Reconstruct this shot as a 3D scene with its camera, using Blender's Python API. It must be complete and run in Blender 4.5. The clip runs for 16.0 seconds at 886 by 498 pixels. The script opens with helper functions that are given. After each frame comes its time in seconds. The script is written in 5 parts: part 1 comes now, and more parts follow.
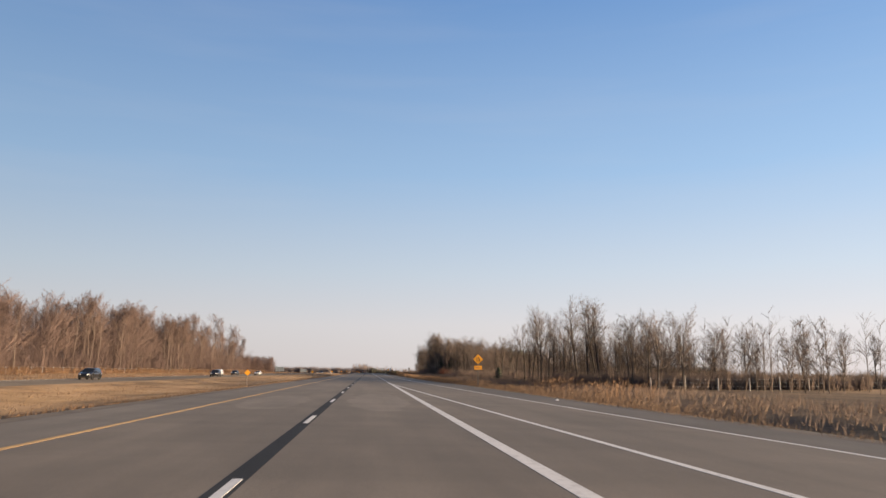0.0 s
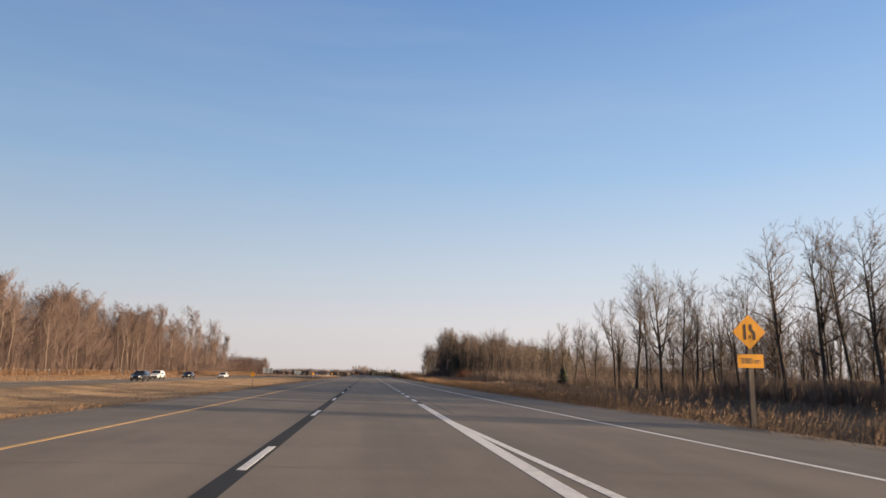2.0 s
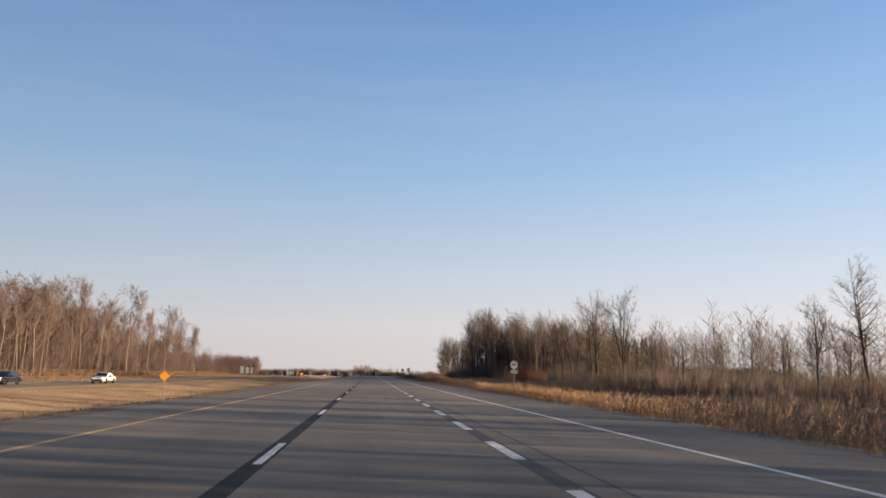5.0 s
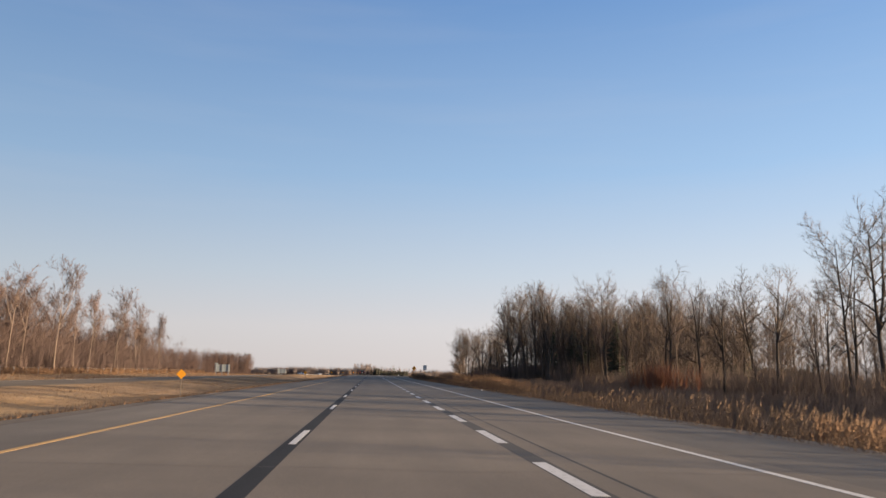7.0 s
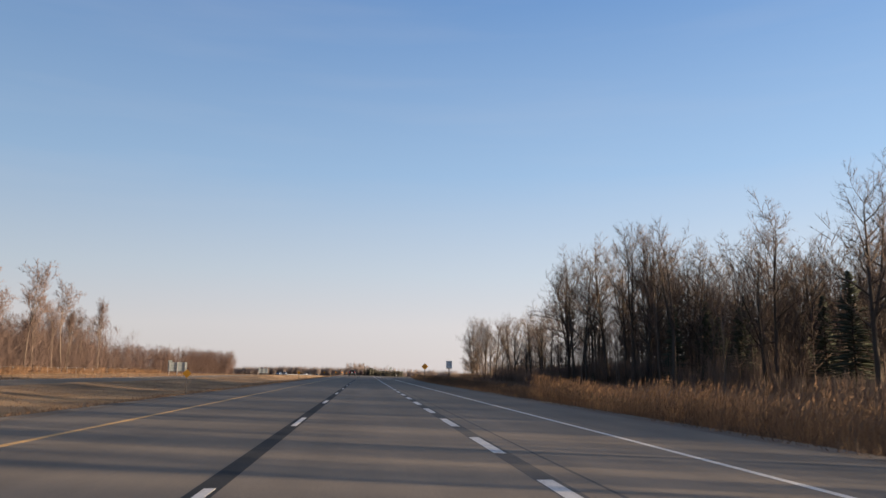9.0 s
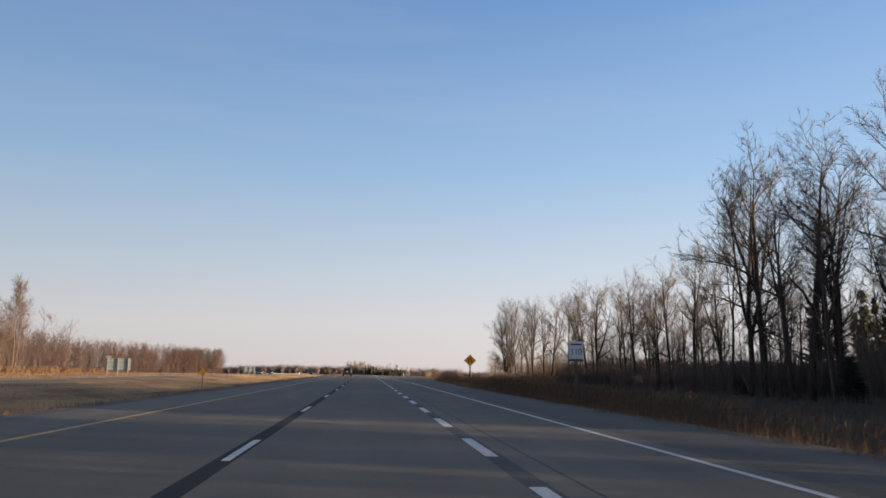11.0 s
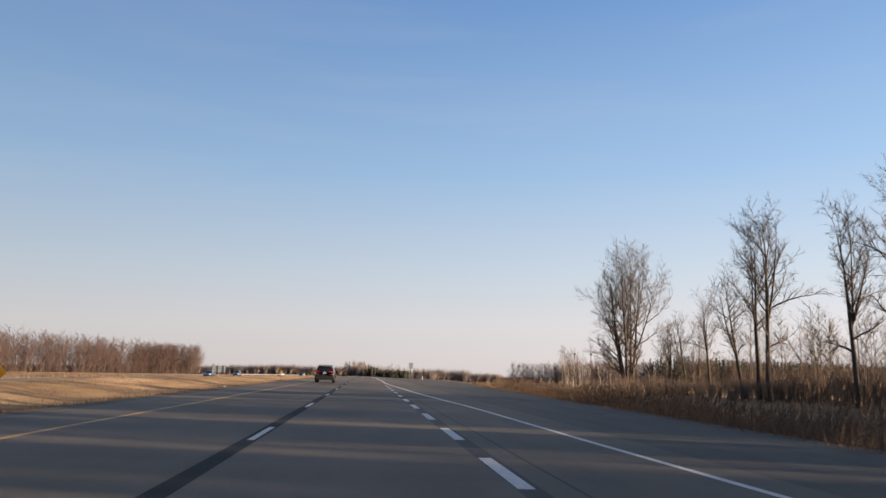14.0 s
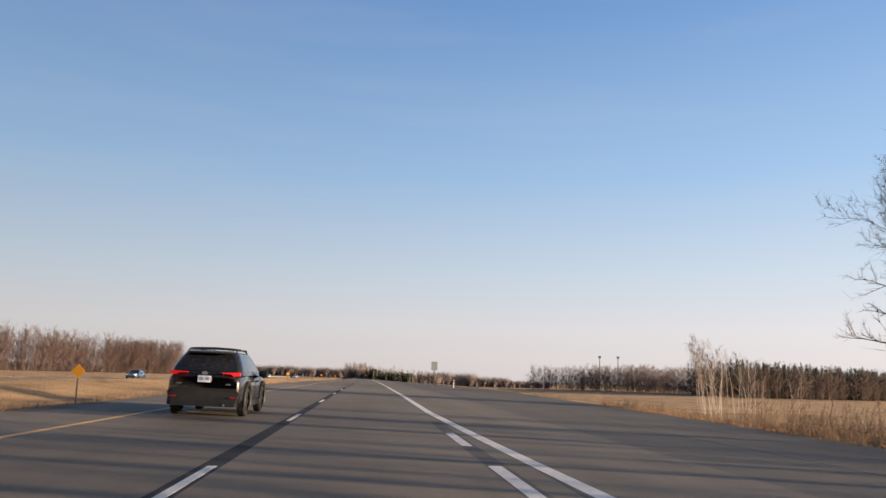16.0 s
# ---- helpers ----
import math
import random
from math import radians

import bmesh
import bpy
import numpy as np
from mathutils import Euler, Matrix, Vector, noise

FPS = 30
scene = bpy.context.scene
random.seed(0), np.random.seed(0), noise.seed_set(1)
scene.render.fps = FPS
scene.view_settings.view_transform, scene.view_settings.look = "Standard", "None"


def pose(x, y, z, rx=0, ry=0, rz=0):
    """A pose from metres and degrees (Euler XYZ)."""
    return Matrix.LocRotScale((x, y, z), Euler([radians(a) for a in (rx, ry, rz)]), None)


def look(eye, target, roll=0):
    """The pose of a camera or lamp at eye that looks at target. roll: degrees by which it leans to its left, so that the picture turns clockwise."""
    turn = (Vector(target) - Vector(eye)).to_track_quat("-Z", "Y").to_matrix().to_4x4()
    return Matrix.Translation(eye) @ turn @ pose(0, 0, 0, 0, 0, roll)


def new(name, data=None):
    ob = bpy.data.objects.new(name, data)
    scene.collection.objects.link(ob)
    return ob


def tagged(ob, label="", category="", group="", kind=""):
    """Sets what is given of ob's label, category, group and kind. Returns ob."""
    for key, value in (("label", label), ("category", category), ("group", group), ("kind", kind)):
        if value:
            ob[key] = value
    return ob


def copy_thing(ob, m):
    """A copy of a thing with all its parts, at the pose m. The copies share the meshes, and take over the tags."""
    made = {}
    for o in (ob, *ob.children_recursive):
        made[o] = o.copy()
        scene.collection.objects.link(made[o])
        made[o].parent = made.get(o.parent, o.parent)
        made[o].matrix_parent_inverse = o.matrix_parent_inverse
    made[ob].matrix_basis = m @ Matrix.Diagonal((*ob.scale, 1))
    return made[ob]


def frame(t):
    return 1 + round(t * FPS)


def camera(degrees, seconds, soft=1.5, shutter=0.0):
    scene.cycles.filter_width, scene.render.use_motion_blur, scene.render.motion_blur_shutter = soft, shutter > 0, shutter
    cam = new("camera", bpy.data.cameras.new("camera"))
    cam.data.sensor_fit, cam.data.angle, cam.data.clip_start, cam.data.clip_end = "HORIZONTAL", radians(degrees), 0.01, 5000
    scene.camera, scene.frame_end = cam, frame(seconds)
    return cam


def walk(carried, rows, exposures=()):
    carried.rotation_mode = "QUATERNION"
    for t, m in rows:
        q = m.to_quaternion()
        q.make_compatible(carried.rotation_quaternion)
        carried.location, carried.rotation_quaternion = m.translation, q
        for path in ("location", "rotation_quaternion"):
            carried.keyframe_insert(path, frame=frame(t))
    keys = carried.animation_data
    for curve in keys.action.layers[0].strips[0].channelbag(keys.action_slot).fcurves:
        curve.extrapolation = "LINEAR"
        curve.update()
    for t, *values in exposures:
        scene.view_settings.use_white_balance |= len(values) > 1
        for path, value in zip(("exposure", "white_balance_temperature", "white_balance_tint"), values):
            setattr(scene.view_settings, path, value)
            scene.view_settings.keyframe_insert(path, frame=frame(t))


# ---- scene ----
cam = camera(61.94, 16.0, soft=1.5, shutter=0.09)
# seconds, x, y, z, yaw, pitch, roll
ROWS = [
    (0.0, 1.426, -8.766, 1.201, -5.632, 9.436, 0.398),
    (0.5, 1.45, 5.331, 1.201, -5.634, 9.514, 0.274),
    (1.0, 1.473, 19.33, 1.2, -5.591, 9.533, 0.3),
    (1.5, 1.507, 33.254, 1.2, -5.632, 9.575, 0.335),
    (2.0, 1.545, 47.305, 1.199, -5.607, 9.594, 0.468),
    (2.5, 1.601, 61.263, 1.198, -5.645, 9.619, 0.586),
    (3.0, 1.657, 75.191, 1.197, -5.601, 9.68, 0.525),
    (3.5, 1.613, 88.569, 1.198, -5.631, 9.692, 0.478),
    (6.0, 1.401, 159.625, 1.202, -5.294, 9.521, 0.262),
    (6.5, 1.338, 173.928, 1.203, -5.302, 9.566, 0.347),
    (7.0, 1.308, 188.091, 1.204, -5.333, 9.514, 0.519),
    (7.5, 1.333, 202.192, 1.203, -5.409, 9.477, 0.51),
    (8.0, 1.353, 216.276, 1.203, -5.487, 9.572, 0.591),
    (8.5, 1.407, 230.114, 1.202, -5.643, 9.54, 0.631),
    (9.0, 1.558, 243.903, 1.199, -5.828, 9.52, 0.583),
    (11.5, 1.857, 312.168, 1.193, -5.727, 9.38, 0.348),
    (12.0, 1.872, 325.595, 1.192, -5.731, 9.428, 0.249),
    (12.5, 1.873, 339.027, 1.192, -5.687, 9.455, 0.404),
    (13.0, 1.87, 352.588, 1.192, -5.629, 9.567, 0.663),
    (13.5, 1.906, 366.148, 1.192, -5.686, 9.581, 0.634),
    (14.0, 1.954, 379.682, 1.191, -5.695, 9.484, 0.781),
    (14.5, 1.975, 393.213, 1.19, -5.66, 9.522, 1.041),
    (15.0, 1.972, 406.903, 1.19, -5.663, 9.608, 1.216),
    (15.5, 1.928, 420.606, 1.191, -5.609, 9.662, 1.362),
    (16.0, 1.891, 434.18, 1.192, -5.48, 9.72, 1.478),
]


def eye_pose(x, y, z, yaw, pitch, roll):
    return pose(x, y, z, 0, 0, yaw) @ pose(0, 0, 0, 90 + pitch) @ pose(0, 0, 0, 0, 0, roll)


walk(cam, [(t, eye_pose(*row)) for t, *row in ROWS], exposures=[(0.0, 1.96), (16.0, 1.96)])

# ---- light ----
SUN_AZIMUTH, SUN_ELEVATION = 104.0, 6.8     # degrees to the right of the road's heading, degrees up
_az, _el = radians(SUN_AZIMUTH), radians(SUN_ELEVATION)
sun_way = Vector((math.sin(_az) * math.cos(_el), math.cos(_az) * math.cos(_el), math.sin(_el)))
world = bpy.data.worlds.new("sky")
scene.world = world
world.use_nodes = True
wn = world.node_tree.nodes
wl = world.node_tree.links
sky = wn.new("ShaderNodeTexSky")
sky.sky_type = 'NISHITA'
sky.sun_disc = False
sky.sun_elevation = radians(SUN_ELEVATION)
sky.sun_rotation = radians(SUN_AZIMUTH)
sky.air_density, sky.dust_density, sky.ozone_density = 1.0, 0.6, 2.5

def sky_colours():
    """The Nishita sky, paled by a band of haze that thickens evenly towards the horizon all round."""
    geo = wn.new("ShaderNodeTexCoord")
    sep = wn.new("ShaderNodeSeparateXYZ")
    wl.new(geo.outputs["Generated"], sep.inputs[0])
    r = wn.new("ShaderNodeValToRGB")
    stops = [(0.0, (0.70, 0.645, 0.64)), (0.06, (0.715, 0.685, 0.70)), (0.13, (0.58, 0.65, 0.735)), (0.26, (0.345, 0.515, 0.745)), (0.47, (0.165, 0.315, 0.60)), (0.75, (0.035, 0.075, 0.16))]
    while len(r.color_ramp.elements) < len(stops):
        r.color_ramp.elements.new(0.5)
    for e, (p, c) in zip(r.color_ramp.elements, stops):
        e.position, e.color = p, (*c, 1)
    wl.new(sep.outputs[2], r.inputs[0])
    scale = wn.new("ShaderNodeMix")
    scale.data_type, scale.blend_type = 'RGBA', 'MULTIPLY'
    scale.inputs[0].default_value = 1.0
    scale.inputs[7].default_value = (0.13, 0.13, 0.13, 1)
    wl.new(sky.outputs[0], scale.inputs[6])
    both = wn.new("ShaderNodeMix")
    both.data_type = 'RGBA'
    both.inputs[0].default_value = 0.9
    wl.new(scale.outputs[2], both.inputs[6])
    # brighter towards the sun's side
    dot = wn.new("ShaderNodeVectorMath")
    dot.operation = 'DOT_PRODUCT'
    dot.inputs[1].default_value = (0.97, -0.24, 0.0)
    wl.new(geo.outputs["Generated"], dot.inputs[0])
    gain = wn.new("ShaderNodeMath")
    gain.operation = 'MULTIPLY_ADD'
    gain.inputs[1].default_value, gain.inputs[2].default_value = 0.33, 1.13
    wl.new(dot.outputs["Value"], gain.inputs[0])
    # the warm glow round the low sun
    near = wn.new("ShaderNodeVectorMath")
    near.operation = 'DOT_PRODUCT'
    near.inputs[1].default_value = sun_way
    wl.new(geo.outputs["Generated"], near.inputs[0])
    glow = wn.new("ShaderNodeMapRange")
    glow.interpolation_type = 'SMOOTHSTEP'
    glow.inputs["From Min"].default_value, glow.inputs["From Max"].default_value = 0.60, 1.0
    wl.new(near.outputs["Value"], glow.inputs["Value"])
    warm = wn.new("ShaderNodeVectorMath")
    warm.operation = 'SCALE'
    warm.inputs[0].default_value = (1.25, 0.86, 0.55)
    wl.new(glow.outputs["Result"], warm.inputs["Scale"])
    total = wn.new("ShaderNodeVectorMath")
    total.operation = 'ADD'
    lit = wn.new("ShaderNodeVectorMath")
    lit.operation = 'SCALE'
    wl.new(r.outputs[0], lit.inputs[0])
    wl.new(gain.outputs[0], lit.inputs["Scale"])
    # thin streaks of high cloud
    stretch = wn.new("ShaderNodeMapping")
    stretch.inputs["Scale"].default_value = (1.6, 1.6, 16.0)
    wl.new(geo.outputs["Generated"], stretch.inputs[0])
    veil = wn.new("ShaderNodeTexNoise")
    veil.inputs["Scale"].default_value, veil.inputs["Detail"].default_value = 1.7, 6.0
    wl.new(stretch.outputs[0], veil.inputs["Vector"])
    shape = wn.new("ShaderNodeMapRange")
    shape.inputs["From Min"].default_value, shape.inputs["From Max"].default_value = 0.48, 0.78
    shape.inputs["To Max"].default_value = 0.07
    wl.new(veil.outputs["Fac"], shape.inputs["Value"])
    cloudy = wn.new("ShaderNodeMix")
    cloudy.data_type = 'RGBA'
    cloudy.inputs[7].default_value = (0.74, 0.71, 0.73, 1)
    wl.new(shape.outputs["Result"], cloudy.inputs[0])
    wl.new(lit.outputs[0], total.inputs[0])
    wl.new(warm.outputs[0], total.inputs[1])
    wl.new(total.outputs[0], cloudy.inputs[6])
    wl.new(cloudy.outputs[2], both.inputs[7])
    return both.outputs[2]


wn["Background"].inputs[1].default_value = 0.252
wl.new(sky_colours(), wn["Background"].inputs[0])

sun = new("sun", bpy.data.lights.new("sun", 'SUN'))
sun.data.energy, sun.data.angle, sun.data.color = 4.0, radians(0.6), (1.0, 0.75, 0.50)
sun.matrix_world = look(sun_way * 200, (0, 0, 0))


# ---- materials ----
def mat(name, rough=0.8, metal=0.0):
    m = bpy.data.materials.new(name)
    m.use_nodes = True
    b = m.node_tree.nodes["Principled BSDF"]
    b.inputs["Roughness"].default_value = rough
    b.inputs["Metallic"].default_value = metal
    b.inputs["Specular IOR Level"].default_value = 0.3
    return m, m.node_tree.nodes, m.node_tree.links, b


def ramp(nodes, links, source, stops):
    r = nodes.new("ShaderNodeValToRGB")
    while len(r.color_ramp.elements) < len(stops):
        r.color_ramp.elements.new(0.5)
    for e, (p, c) in zip(r.color_ramp.elements, stops):
        e.position, e.color = p, (*c, 1)
    links.new(source, r.inputs[0])
    return r.outputs[0]


def tex(nodes, links, scale, detail=4.0, stretch=(1, 1, 1), rough=0.6):
    c = nodes.new("ShaderNodeTexCoord")
    mp = nodes.new("ShaderNodeMapping")
    mp.inputs["Scale"].default_value = stretch
    n = nodes.new("ShaderNodeTexNoise")
    n.inputs["Scale"].default_value, n.inputs["Detail"].default_value = scale, detail
    n.inputs["Roughness"].default_value = rough
    links.new(c.outputs["Object"], mp.inputs[0])
    links.new(mp.outputs[0], n.inputs["Vector"])
    return n.outputs["Fac"]


def mix(nodes, links, a, b, fac, how='MIX'):
    n = nodes.new("ShaderNodeMix")
    n.data_type, n.blend_type = 'RGBA', how
    for socket, value in ((n.inputs[6], a), (n.inputs[7], b), (n.inputs[0], fac)):
        if isinstance(value, (int, float)):
            socket.default_value = value
        elif isinstance(value, tuple):
            socket.default_value = (*value, 1)
        else:
            links.new(value, socket)
    return n.outputs[2]


def bump(nodes, links, b, height, strength, distance=0.02):
    n = nodes.new("ShaderNodeBump")
    n.inputs["Strength"].default_value, n.inputs["Distance"].default_value = strength, distance
    links.new(height, n.inputs["Height"])
    links.new(n.outputs[0], b.inputs["Normal"])


def two_scale(name, low, high, big, small, rough=0.85, stretch=(1, 1, 1), bumpy=0.3, dist=0.02, random_tint=0.0, island=False):
    """A material of two colours mixed by a coarse and a fine noise; random_tint varies it from object to object or piece to piece."""
    m, n, l, b = mat(name, rough)
    coarse = tex(n, l, big, 3, stretch)
    fine = tex(n, l, small, 5, stretch)
    mid = tuple((p + q) / 2 for p, q in zip(low, high))
    col = ramp(n, l, coarse, [(0.3, low), (0.7, high)])
    col = mix(n, l, col, ramp(n, l, fine, [(0.3, tuple(0.6 * v for v in mid)), (0.72, tuple(min(1, 1.35 * v) for v in mid))]), 0.45)
    if random_tint:
        src = n.new("ShaderNodeNewGeometry").outputs["Random Per Island"] if island else n.new("ShaderNodeObjectInfo").outputs["Random"]
        g = ramp(n, l, src, [(0, (1 - random_tint,) * 3), (1, (1 + random_tint, 1 + random_tint * 0.9, 1 + random_tint * 0.75))])
        col = mix(n, l, col, g, 1.0, 'MULTIPLY')
    l.new(col, b.inputs["Base Color"])
    bump(n, l, b, fine, bumpy, dist)
    return m


def between(nodes, links, source, lo, hi):
    """0 at lo, 1 at hi, clamped."""
    r = nodes.new("ShaderNodeMapRange")
    r.inputs["From Min"].default_value, r.inputs["From Max"].default_value = lo, hi
    links.new(source, r.inputs["Value"])
    return r.outputs["Result"]


def asphalt(name, low, high, rough=0.75, later=1.0):
    """Worn asphalt; later darkens the surface beyond y = 300."""
    m, n, l, b = mat(name, rough)
    streak = tex(n, l, 0.9, 4, (1.0, 0.012, 1))
    patch = tex(n, l, 0.09, 4, (1.0, 0.35, 1))
    grit = tex(n, l, 55, 3)
    cross = tex(n, l, 0.5, 3, (0.04, 1.0, 1))
    col = ramp(n, l, streak, [(0.32, low), (0.68, high)])
    col = mix(n, l, col, ramp(n, l, patch, [(0.35, tuple(v * 0.74 for v in low)), (0.65, tuple(v * 1.18 for v in high))]), 0.5)
    mottle = tex(n, l, 0.8, 5, (1.0, 0.3, 1))
    col = mix(n, l, col, ramp(n, l, mottle, [(0.36, (0.88, 0.88, 0.88)), (0.64, (1.09, 1.09, 1.09))]), 0.75, 'MULTIPLY')
    col = mix(n, l, col, ramp(n, l, cross, [(0.35, (0.84, 0.84, 0.84)), (0.62, (1.06, 1.06, 1.06))]), 0.5, 'MULTIPLY')
    col = mix(n, l, col, ramp(n, l, grit, [(0.3, (0.72, 0.72, 0.72)), (0.7, (1.22, 1.22, 1.22))]), 0.8, 'MULTIPLY')
    if later < 1.0:
        c = n.new("ShaderNodeTexCoord")
        xyz = n.new("ShaderNodeSeparateXYZ")
        l.new(c.outputs["Object"], xyz.inputs[0])
        col = mix(n, l, col, ramp(n, l, between(n, l, xyz.outputs[1], 290.0, 320.0), [(0, (1, 1, 1)), (1, (later,) * 3)]), 1.0, 'MULTIPLY')
    l.new(col, b.inputs["Base Color"])
    bump(n, l, b, grit, 0.35, 0.006)
    return m


def plain(name, colour, rough=0.5, metal=0.0, wear=0.12, scale=6.0):
    m, n, l, b = mat(name, rough, metal)
    f = tex(n, l, scale, 4)
    col = ramp(n, l, f, [(0.3, tuple(v * (1 - wear) for v in colour)), (0.7, tuple(min(1, v * (1 + wear)) for v in colour))])
    l.new(col, b.inputs["Base Color"])
    return m


def paint_line(name, colour, worn):
    m, n, l, b = mat(name, 0.6)
    f = tex(n, l, 9, 5)
    g = tex(n, l, 1.1, 3, (1, 0.4, 1))
    col = mix(n, l, ramp(n, l, f, [(0.36, worn), (0.5, colour)]), ramp(n, l, g, [(0.3, tuple(v * 0.82 for v in colour)), (0.6, colour)]), 0.6)
    l.new(col, b.inputs["Base Color"])
    return m


M_ROAD = asphalt("asphalt", (0.138, 0.115, 0.088), (0.197, 0.164, 0.127), 0.75, 0.84)
M_SHOULDER = asphalt("shoulder_asphalt", (0.128, 0.109, 0.086), (0.186, 0.159, 0.127))
M_SHOULDER_R = asphalt("dark_shoulder_asphalt", (0.098, 0.085, 0.068), (0.156, 0.134, 0.108), 0.75, 0.76)
M_PATCH = asphalt("pale_patch", (0.166, 0.141, 0.111), (0.230, 0.195, 0.155))
# oncoming road: the paleness of grazing sunlight is put into the base colour
M_ROAD_PALE = asphalt("grazing_sun_asphalt", (0.21, 0.172, 0.128), (0.29, 0.238, 0.178), 0.95)
M_ROAD_PALE.node_tree.nodes["Principled BSDF"].inputs["Specular IOR Level"].default_value = 0.05
M_SEAL = asphalt("grey_seal_band", (0.048, 0.045, 0.041), (0.085, 0.077, 0.068))
M_TAR = asphalt("tar_band", (0.021, 0.022, 0.024), (0.043, 0.043, 0.044), 0.8)
M_TAR.node_tree.nodes["Principled BSDF"].inputs["Specular IOR Level"].default_value = 0.12
M_CRACK = asphalt("crack_filler", (0.095, 0.083, 0.072), (0.15, 0.13, 0.115))
M_WHITE = paint_line("white_paint", (0.66, 0.64, 0.61), (0.30, 0.28, 0.26))
M_YELLOW = paint_line("yellow_paint", (0.52, 0.32, 0.115), (0.26, 0.19, 0.11))
M_GRAVEL = two_scale("gravel", (0.075, 0.064, 0.053), (0.185, 0.156, 0.127), 0.5, 14, 0.95, bumpy=0.8, dist=0.03)
M_BARK_R = two_scale("grey_brown_bark", (0.038, 0.031, 0.027), (0.10, 0.083, 0.069), 0.8, 9, 0.95, (1, 1, 0.3), 0.6, 0.02, 0.25)
M_BARK_L = two_scale("tan_bark", (0.085, 0.063, 0.05), (0.19, 0.143, 0.114), 0.5, 7, 0.95, (1, 1, 0.3), 0.5, 0.02, 0.25)
M_TRUNK_L = two_scale("sunlit_pale_trunk_bark", (0.095, 0.072, 0.060), (0.20, 0.158, 0.13), 0.5, 7, 0.95, (1, 1, 0.3), 0.5, 0.02, 0.3)
# air haze over the far twigs is put into this paler base colour
M_FAR = two_scale("haze_paled_far_twigs", (0.13, 0.105, 0.097), (0.205, 0.168, 0.155), 0.02, 0.6, 0.95, bumpy=0.05, random_tint=0.25, island=True)
M_TWIG_R = two_scale("brown_twigs", (0.066, 0.050, 0.041), (0.134, 0.101, 0.080), 0.4, 6, 0.95, bumpy=0.1, random_tint=0.25)
M_TWIG_L = two_scale("russet_twigs", (0.078, 0.055, 0.048), (0.150, 0.106, 0.092), 0.3, 6, 0.95, bumpy=0.1, random_tint=0.2)
M_TWIG_B = two_scale("red_brown_twigs", (0.056, 0.036, 0.031), (0.112, 0.075, 0.064), 0.05, 3, 0.95, bumpy=0.1, random_tint=0.25, island=True)
M_BIRCH = two_scale("pale_birch_bark", (0.34, 0.29, 0.24), (0.62, 0.56, 0.49), 1.5, 12, 0.8, (1, 1, 2.5), 0.3)
M_BRUSH = two_scale("brush_twigs", (0.090, 0.066, 0.053), (0.212, 0.154, 0.117), 0.15, 4, 0.95, bumpy=0.1, random_tint=0.3, island=True)
M_REED = two_scale("dry_reed", (0.122, 0.071, 0.039), (0.23, 0.140, 0.078), 0.2, 6, 0.9, bumpy=0.1, random_tint=0.3, island=True)
M_REED_D = two_scale("brown_grass_stalks", (0.066, 0.043, 0.028), (0.138, 0.091, 0.057), 0.15, 6, 0.92, bumpy=0.1, random_tint=0.35, island=True)
M_RUSSET = two_scale("russet_shrub_twigs", (0.12, 0.045, 0.024), (0.20, 0.085, 0.045), 0.3, 5, 0.92, bumpy=0.1, random_tint=0.25, island=True)
M_RUSSET_PALE = two_scale("orange_brown_brush", (0.125, 0.075, 0.044), (0.25, 0.15, 0.086), 0.2, 4, 0.92, bumpy=0.1, random_tint=0.3, island=True)
M_PINE = two_scale("grey_green_pine", (0.026, 0.027, 0.021), (0.054, 0.054, 0.042), 0.3, 4, 0.9, bumpy=0.2, random_tint=0.2, island=True)
M_NEEDLE = two_scale("dark_needles", (0.032, 0.040, 0.029), (0.075, 0.088, 0.060), 0.4, 5, 0.9, bumpy=0.2, random_tint=0.3, island=True)


def ground_material():
    m, n, l, b = mat("dry_grass_ground", 0.97)
    big = tex(n, l, 0.035, 4)
    mid = tex(n, l, 0.22, 5, (1, 0.45, 1))
    fine = tex(n, l, 7, 6, (1, 0.5, 1))
    col = ramp(n, l, mid, [(0.28, (0.14, 0.092, 0.051)), (0.45, (0.325, 0.212, 0.112)), (0.72, (0.475, 0.328, 0.188))])
    col = mix(n, l, col, ramp(n, l, big, [(0.3, (0.70, 0.68, 0.60)), (0.65, (1.12, 1.05, 1.0))]), 0.8, 'MULTIPLY')
    col = mix(n, l, col, ramp(n, l, fine, [(0.3, (0.55, 0.55, 0.55)), (0.7, (1.3, 1.3, 1.25))]), 0.75, 'MULTIPLY')
    # a darker brown cover over the ditch and the ground under the roadside trees
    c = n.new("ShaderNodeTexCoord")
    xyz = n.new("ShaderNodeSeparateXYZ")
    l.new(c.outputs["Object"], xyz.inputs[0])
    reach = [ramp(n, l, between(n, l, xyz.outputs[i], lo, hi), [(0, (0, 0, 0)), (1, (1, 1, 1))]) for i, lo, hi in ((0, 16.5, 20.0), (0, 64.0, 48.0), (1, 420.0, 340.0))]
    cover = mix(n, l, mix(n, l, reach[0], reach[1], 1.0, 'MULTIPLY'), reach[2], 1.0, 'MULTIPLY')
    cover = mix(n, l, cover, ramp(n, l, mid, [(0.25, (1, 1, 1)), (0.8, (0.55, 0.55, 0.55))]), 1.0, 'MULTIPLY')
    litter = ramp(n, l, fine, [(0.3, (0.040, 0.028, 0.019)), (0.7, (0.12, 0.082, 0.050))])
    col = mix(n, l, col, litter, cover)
    l.new(col, b.inputs["Base Color"])
    bump(n, l, b, fine, 0.9, 0.12)
    return m


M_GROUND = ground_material()


